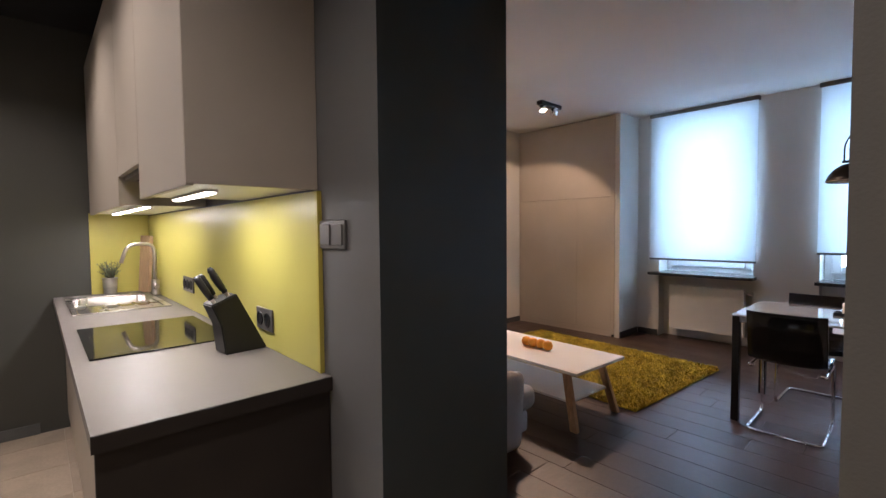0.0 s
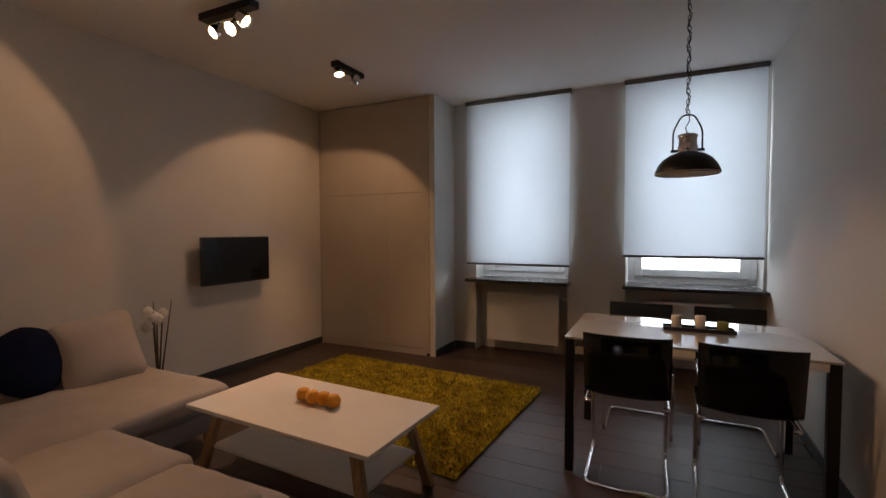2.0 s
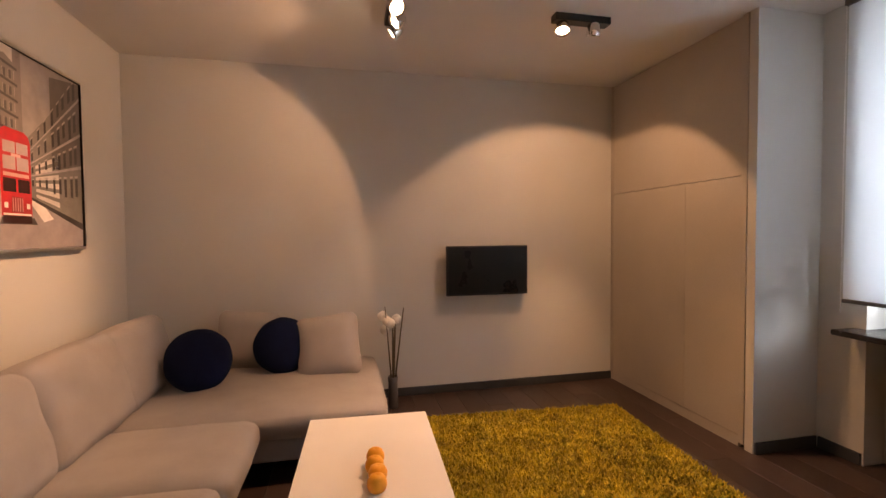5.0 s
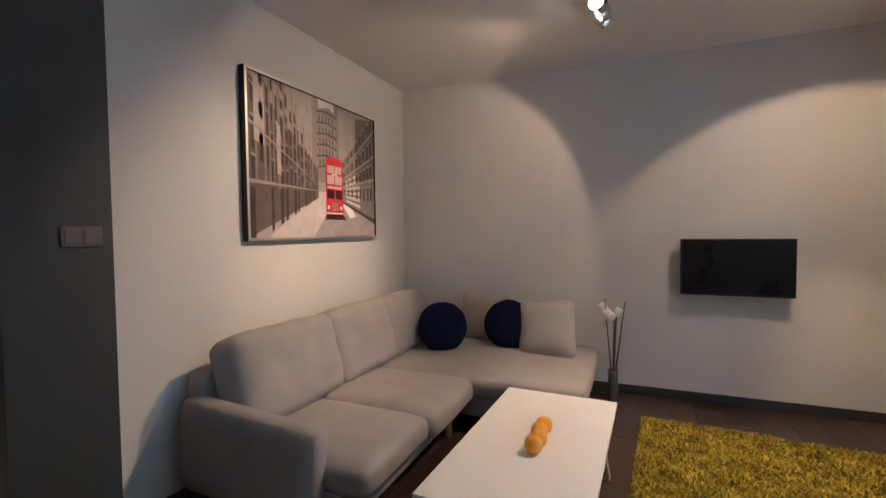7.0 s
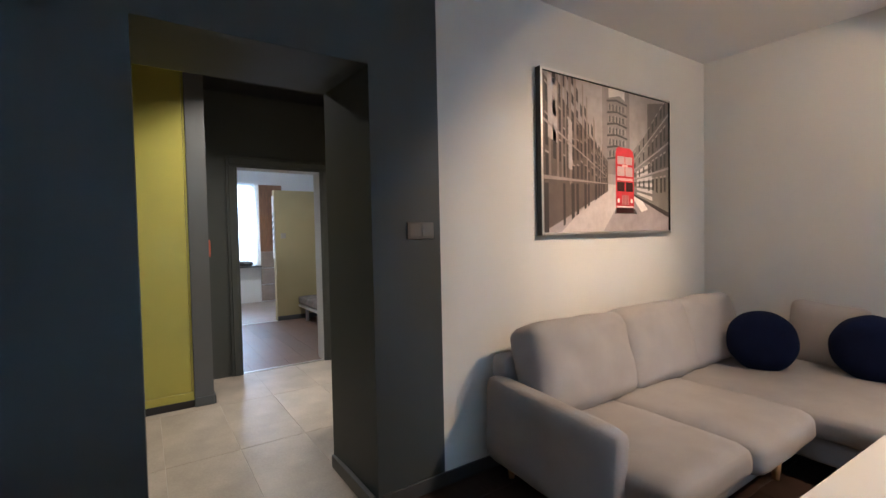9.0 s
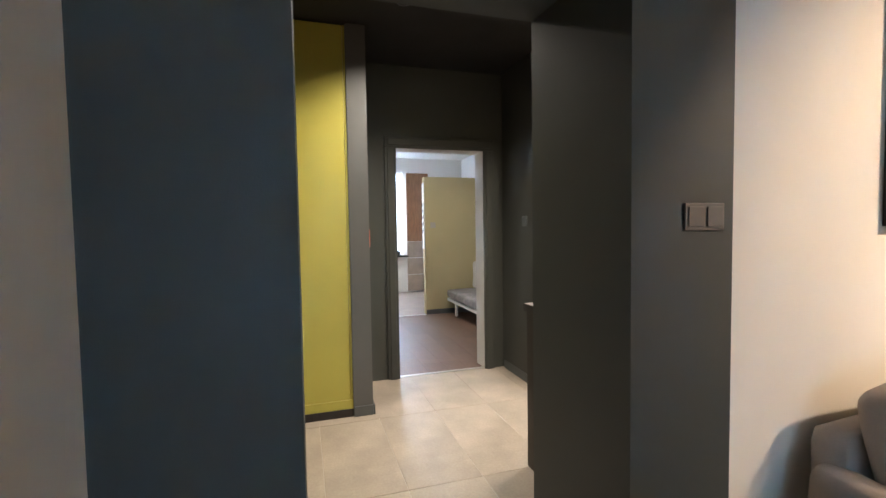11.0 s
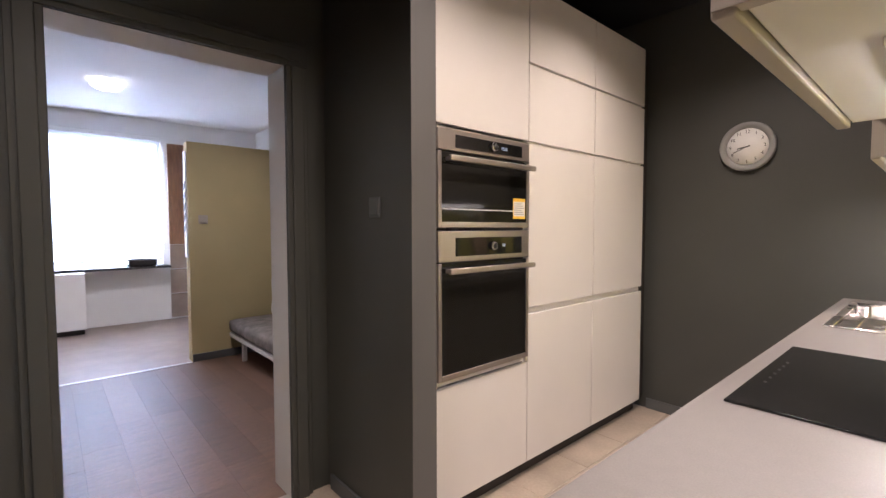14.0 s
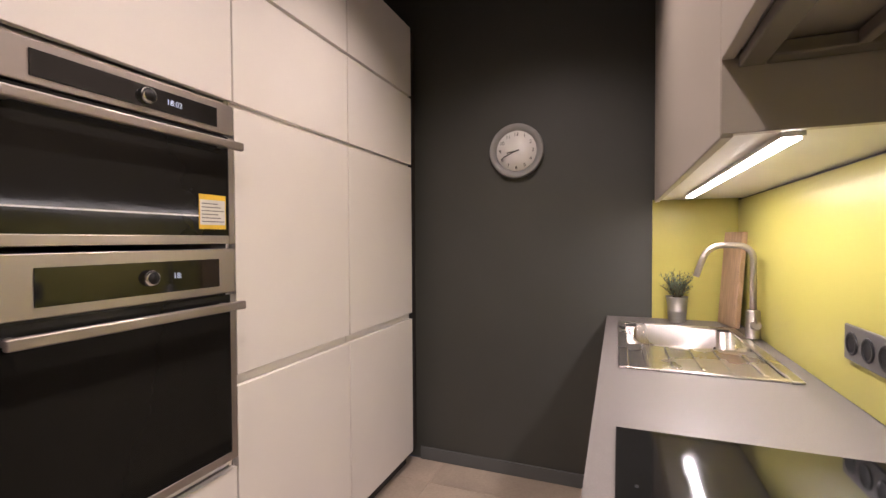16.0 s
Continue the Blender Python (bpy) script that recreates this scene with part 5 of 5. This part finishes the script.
part("upright", boxm(WX - 0.036, WX - 0.010, -1.5555, -1.5455, 0.120, CEIL - 0.012), ALU, war)
part("upright", boxm(WX - 0.036, WX - 0.010, -1.0915, -1.0855, 0.120, CEIL - 0.012), ALU, war)
ent = thing("door_2", "dark mahogany entrance door, closed", "door", kind="structure")
part("leaf", boxm(-1.76, -0.90, H_SOUTH + 0.001, H_SOUTH + 0.04, 0.004, 2.05, 0.003), RED_DOOR, ent)
for x0, x1, z0, z1 in ((-1.85, -1.765, 0, 2.13), (-0.895, -0.805, 0, 2.13), (-1.763, -0.897, 2.053, 2.13)):
    part("door_frame", boxm(x0, x1, H_SOUTH + 0.001, H_SOUTH + 0.03, z0, z1, 0.003), RED_DOOR, ent)
part("handle", tubem(rounded([(-0.96, H_SOUTH + 0.04, 1.02), (-0.96, H_SOUTH + 0.09, 1.02), (-1.08, H_SOUTH + 0.09, 1.02)], 0.02), 0.009, 10), STEEL, ent)
for z in (0.45, 1.35):
    part("hinge", tubem([(-0.897, H_SOUTH + 0.044, z), (-0.897, H_SOUTH + 0.044, z + 0.09)], 0.008, 8), STEEL, ent)
col = thing("photo_frame", "dark collage frame with small pale photographs", "picture")
part("frame", boxm(WALL - 0.022, WALL - 0.001, -1.60, -1.16, 1.30, 1.80, 0.003), GRAPHITE, col)
part("mount", boxm(WALL - 0.024, WALL - 0.0222, -1.58, -1.18, 1.32, 1.78), BLACK_PLASTIC, col)
for a, b, z0, z1 in ((-1.56, -1.45, 1.62, 1.76), (-1.42, -1.32, 1.62, 1.76), (-1.56, -1.36, 1.47, 1.58), (-1.33, -1.21, 1.36, 1.58), (-1.54, -1.38, 1.34, 1.43)):
    ph2 = part("photo", boxm(WALL - 0.026, WALL - 0.0242, a, b, z0, z1), PAPER, col)
    part("photo_image", boxm(WALL - 0.0268, WALL - 0.0262, a + 0.03, b - 0.03, z0 + 0.035, z1 - 0.03), BEIGE_FRONT, ph2)
red = thing("wall_hanger", "dark red enamelled wall hanger, a reflection painted on its lower end", "hanger")
part("back_plate", boxm(-2.45, -2.37, -0.4695, -0.457, 1.02, 1.62, 0.004), RED_ENAMEL, red)
# the hook's lighter colour stands in for a reflection on the gloss
part("hook", moved(softm(0.06, 0.035, 0.15, 0.014, 6), pose(-2.40, -0.4385, 1.24, 0, 0, 0)), RED_HIGHLIGHT, red, "lower end with its glossy reflection painted as lighter red")

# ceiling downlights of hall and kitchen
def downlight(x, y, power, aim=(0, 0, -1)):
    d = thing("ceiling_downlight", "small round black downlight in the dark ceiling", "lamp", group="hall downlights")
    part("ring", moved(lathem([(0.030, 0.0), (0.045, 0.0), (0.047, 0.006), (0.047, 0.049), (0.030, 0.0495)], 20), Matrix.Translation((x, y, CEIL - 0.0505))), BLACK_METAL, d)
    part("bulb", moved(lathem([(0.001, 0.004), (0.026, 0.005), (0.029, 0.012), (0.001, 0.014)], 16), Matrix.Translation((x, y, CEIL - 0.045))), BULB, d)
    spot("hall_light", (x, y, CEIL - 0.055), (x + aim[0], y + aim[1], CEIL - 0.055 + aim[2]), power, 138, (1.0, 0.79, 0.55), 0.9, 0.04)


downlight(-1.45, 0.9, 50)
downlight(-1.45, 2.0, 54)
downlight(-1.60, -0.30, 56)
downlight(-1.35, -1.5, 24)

# ---- bedroom beyond the doorway ----
bm = bmesh.new()
for b in ((-8.2, -2.95, -1.9, -1.75, 0, 2.75), (-8.2, -2.95, 2.35, 2.5, 0, 2.75), (-8.2, -8.0, -1.75, -0.35, 0, 2.75), (-8.2, -8.0, 1.06, 2.35, 0, 2.75), (-8.2, -8.0, -0.35, 1.06, 0, 0.76), (-8.2, -8.0, -0.35, 1.06, 2.45, 2.75)):
    add_box(bm, *b)
structure("wall_bedroom", bm, CEIL_PAINT, "white bedroom walls with a far window", "wall")
structure("bedroom_ceiling", boxm(-8.2, -2.95, -1.9, 2.5, 2.75, 2.85), CEIL_PAINT, "white bedroom ceiling", "ceiling")
structure("partition", boxm(-5.62, -5.50, 0.855, 2.35, 0, 2.09, 0.003), BEIGE_PAINT, "sand yellow partition wall below the ceiling", "wall")
structure("baseboard", boxm(-5.499, -5.485, 0.86, 2.34, 0, 0.07), BASE_GREY, "dark skirting board along the partition", "skirting")
w3 = thing("window_3", "bright white plastic bedroom window", "window", kind="structure")
bm = bmesh.new()
for b in ((-0.35, -0.28, 0.77, 2.45), (0.99, 1.06, 0.77, 2.45), (-0.28, 0.99, 0.77, 0.84), (-0.28, 0.99, 2.38, 2.45), (0.32, 0.39, 0.84, 2.38)):
    add_box(bm, -8.12, -8.04, *b, 0.006)
part("window_frame", bm, PVC, w3)
pane = part("pane", boxm(-8.085, -8.08, -0.28, 0.99, 0.84, 2.38), GLASS, w3)
pane.visible_shadow = False
# added blind: the window lamp behind it turns the opening glaring white
glow_blind = thing("roller_blind", "white blind added so the bedroom window glows from behind", "blind")
part("fabric", boxm(-7.952, -7.949, -0.33, 1.04, 0.86, 2.46), BLIND, glow_blind)
part("bottom_bar", boxm(-7.96, -7.94, -0.335, 1.045, 0.84, 0.861, 0.005), WHITE_PLASTIC, glow_blind)
part("head_rail", boxm(-7.995, -7.93, -0.34, 1.05, 2.461, 2.52, 0.006), WHITE_PLASTIC, glow_blind)
cab = thing("low_cabinet", "low pale grey cabinet under the bedroom window", "cabinet")
part("body", boxm(-7.99, -7.60, -0.60, 0.18, 0.06, 0.735, 0.004), UNDER_WHITE, cab)
part("plinth", boxm(-7.97, -7.63, -0.58, 0.16, 0, 0.0595), DARK_PANEL, cab)
for a in (-0.598, -0.208):
    part("door", boxm(-7.599, -7.582, a, a + 0.386, 0.065, 0.73, 0.003), WHITE_TOP, cab)
structure("window_sill", boxm(-8.03, -7.80, -0.40, 1.12, 0.74, 0.77, 0.005), SILL, "dark window sill in the bedroom", "window sill")
lone("folded_towels", softm(0.2, 0.32, 0.10, 0.03, 5), BLACK_PLASTIC, "dark folded cloths on the bedroom sill", "towels", pose(-7.91, 0.80, 0.821))
tp = thing("tiled_panel", "brown veneer and grey tile strip beside the bedroom window", "panel")
part("veneer", boxm(-7.999, -7.97, 1.14, 1.60, 1.05, 2.45), BROWN_WOOD, tp)
for i in range(3):
    part("tile", boxm(-7.999, -7.975, 1.14, 1.60, 0.02 + i * 0.345, 0.355 + i * 0.345, 0.003), TILE_WALL, tp)
stp = thing("striped_mirror", "narrow mirror with black and cream stripes at the partition's end", "mirror")
part("strip", boxm(-5.60, -5.52, 0.840, 0.854, 1.0, 2.0, 0.002), UNDER_WHITE, stp)
for i in range(5):
    bm = boxm(-5.598, -5.522, 0.836, 0.8395, 0, 0.05)
    for q in bm.verts:
        q.co.z += 1.25 + i * 0.10 + (q.co.x + 5.56) * 0.6
    part("stripe", bm, BLACK_PLASTIC, stp)
switch_plate("light_switch", pose(-5.50, 0.98, 1.36), 1, BEIGE_FRONT, "beige light switch on the sand yellow partition")
bed = thing("daybed", "low daybed with a grey checked blanket on a white frame", "bed")
part("bed_frame", boxm(-5.46, -3.5, 1.18, 2.05, 0.20, 0.245, 0.008), WHITE_METAL, bed)
for x in (-5.2, -3.7):
    for y in (1.24, 1.98):
        part("leg", boxm(x - 0.02, x + 0.02, y - 0.02, y + 0.02, 0, 0.20, 0.004), WHITE_METAL, bed)
part("mattress", moved(softm(1.98, 0.90, 0.14, 0.05, 10, (0, 0, 0.01), 0.005, 2), Matrix.Translation((-4.48, 1.615, 0.315))), BLANKET, bed)
pillow("bed_pillow", 0.42, 0.14, PAPER, pose(-5.2, 1.72, 0.60, -6, 0, 60), "white pillow on the bedroom daybed", 3)
for x, y in ((-4.2, 0.1),):
    bl = thing("bedroom_lamp", "round white ceiling lamp in the bedroom", "lamp")
    part("shade", moved(lathem([(0.001, 0), (0.09, 0.004), (0.13, 0.03), (0.14, 0.06), (0.14, 0.079), (0.001, 0.0795)], 28), Matrix.Translation((-6.4, 0.35, 2.67))), glow("lamp_glass", rgb(1, 0.93, 0.82), 4), bl)
    spot("bedroom_light", (-6.4, 0.35, 2.66), (-6.4, 0.35, 0), 54, 160, (1.0, 0.88, 0.72), 0.6, 0.1)
    spot("bedroom_light", (-4.2, 0.6, 2.70), (-4.2, 0.6, 0), 22, 150, (1.0, 0.86, 0.68), 0.6, 0.1)
    bl = thing("bedroom_spot", "small white ceiling spot in the bedroom", "lamp")
    part("housing", moved(lathem([(0.02, 0), (0.035, 0.0), (0.038, 0.03), (0.02, 0.0395)], 16), Matrix.Translation((-4.2, 0.6, 2.71))), WHITE_PLASTIC, bl)

# ---- outside ----
lone("house_across", boxm(16, 20, -14, 16, -3, 3.5), STREET, "pale rendered house across the street", "house", kind="structure")
bm = bmesh.new()
for i in range(10):
    for z in (-1.5, 1.2):
        add_box(bm, 15.97, 16.0, -13 + i * 2.9, -11.8 + i * 2.9, z, z + 1.7)
lone("house_windows", bm, PVC, "white window surrounds of the house across", "windows", kind="structure")
structure("ground", boxm(-300, 300, -300, 300, -3.3, -3.0), ASPHALT, "grey street far below the windows", "ground")

tree = thing("street_tree", "leafy green tree standing in the street below", "tree", pose(10.5, -1.2, -3.0))
part("trunk", tubem([(0, 0, 0), (0.03, 0, 1.2), (-0.03, 0.05, 2.6)], [0.13, 0.10, 0.06], 10), STEM, tree)
lr = np.random.default_rng(8)
N2 = 3600
d = lr.normal(size=(N2, 3))
d /= np.linalg.norm(d, axis=1)[:, None]
clump = lr.normal(size=(14, 3)) * (0.75, 1.5, 0.5)
c = clump[lr.integers(0, 14, N2)] + d * (lr.random(N2) ** 0.4 * 0.6)[:, None] + (0, 0, 3.3)
a = np.cross(d, lr.normal(size=(N2, 3))) * 0.055
b = np.cross(d, a)
verts = np.stack([c - a, c - b * 0.5, c + a, c + b * 0.5], 1).reshape(-1, 3)
mesh = bpy.data.meshes.new("crown")
mesh.from_pydata(verts.tolist(), [], [(k, k + 1, k + 2, k + 3) for k in range(0, N2 * 4, 4)])
mesh.materials.append(GREENERY)
crown = tagged(new("crown", mesh), "green leaves", kind="stuff")
crown.parent = tree

# ---- floor pieces ----
lf = structure("floor", boxm(-0.002, 4.95, SOUTH, NORTH, -0.04, -0.012), GAP, "dark brown laminate plank floor", "floor")
PL, PW = 1.22, 0.192
frng = random.Random(11)
full = boxm(0.0008, PW - 0.0008, 0.0008, PL - 0.0008, -0.012, 0.0, 0.0015, 1)
plank_mesh = bpy.data.meshes.new("plank")
full.to_mesh(plank_mesh)
full.free()
plank_mesh.materials.append(PLANK)
x, i = 0.0, 0
while x < 4.88:
    y = SOUTH - frng.uniform(0, PL)
    while y < NORTH:
        a, b, w = max(y, SOUTH), min(y + PL, NORTH), min(PW, 4.90 - x)
        if b - a > 0.03:
            if b - a > PL - 0.001 and w > PW - 0.001:
                p = new("plank", plank_mesh)
                p.location = (x, y, 0)
                p.parent = lf
            else:
                p = part("plank", boxm(x + 0.0008, x + w - 0.0008, a + 0.0008, b - 0.0008, -0.012, 0.0, 0.0015, 1), PLANK, lf)
        y += PL
    x += PW
hf = structure("hall_floor", boxm(-2.80, -0.002, H_SOUTH, K_NORTH, -0.04, -0.0025), GROUT, "large beige stone tiles of hall and kitchen", "floor")
TX, TY = 0.90, 0.401
tm = boxm(0.0015, TX - 0.0015, 0.0015, TY - 0.0015, -0.012, 0.0, 0.001, 1)
tile_mesh = bpy.data.meshes.new("tile")
tm.to_mesh(tile_mesh)
tm.free()
tile_mesh.materials.append(TILE)
for iy in range(14):
    b = -0.44 - 5 * TY + iy * TY
    for ix in range(-1, 4):
        a = -1.08 - 2 * TX + ix * TX
        a0, c, b0, d = max(a, -2.78), min(a + TX, -0.003), max(b, H_SOUTH), min(b + TY, K_NORTH)
        if c - a0 < 0.01 or d - b0 < 0.01:
            continue
        if c - a0 > TX - 0.001 and d - b0 > TY - 0.001:
            p = new("tile", tile_mesh)
            p.location = (a, b, 0)
            p.parent = hf
        else:
            part("tile", boxm(a0 + 0.0015, c - 0.0015, b0 + 0.0015, d - 0.0015, -0.012, 0.0, 0.001, 1), TILE, hf)
bf = structure("bedroom_floor", boxm(-5.48, -2.80, -1.75, 2.35, -0.04, -0.006), GAP, "brown wooden plank floor of the bedroom", "floor")
bm = bmesh.new()
for i in range(22):
    off = frng.uniform(-1.2, 0)
    for j in range(6):
        x0, x1 = max(-5.48, -5.48 + off + j * 1.2), min(-2.80, -5.48 + off + (j + 1) * 1.2)
        y0, y1 = -1.75 + i * 0.19, min(2.35, -1.75 + (i + 1) * 0.19)
        if x1 - x0 > 0.02:
            add_box(bm, x0 + 0.0004, x1 - 0.0004, y0 + 0.0004, y1 - 0.0004, -0.006, 0.0)
planks = part("planks", bm, PLANK2, bf)
planks["kind"] = "stuff"
structure("far_floor", boxm(-8.0, -5.48, -1.75, 2.35, -0.04, -0.001), TILE_WALL, "grey floor under the far bedroom window", "floor")
structure("floor_strip", boxm(-5.495, -5.46, -1.75, 0.85, 0.0005, 0.006, 0.002), ALU, "thin bright floor strip in the bedroom", "threshold")
structure("floor_strip", boxm(-0.02, 0.015, GAP_S, GAP_N, 0.0005, 0.005, 0.002), ALU, "thin metal strip between tiles and planks", "threshold")
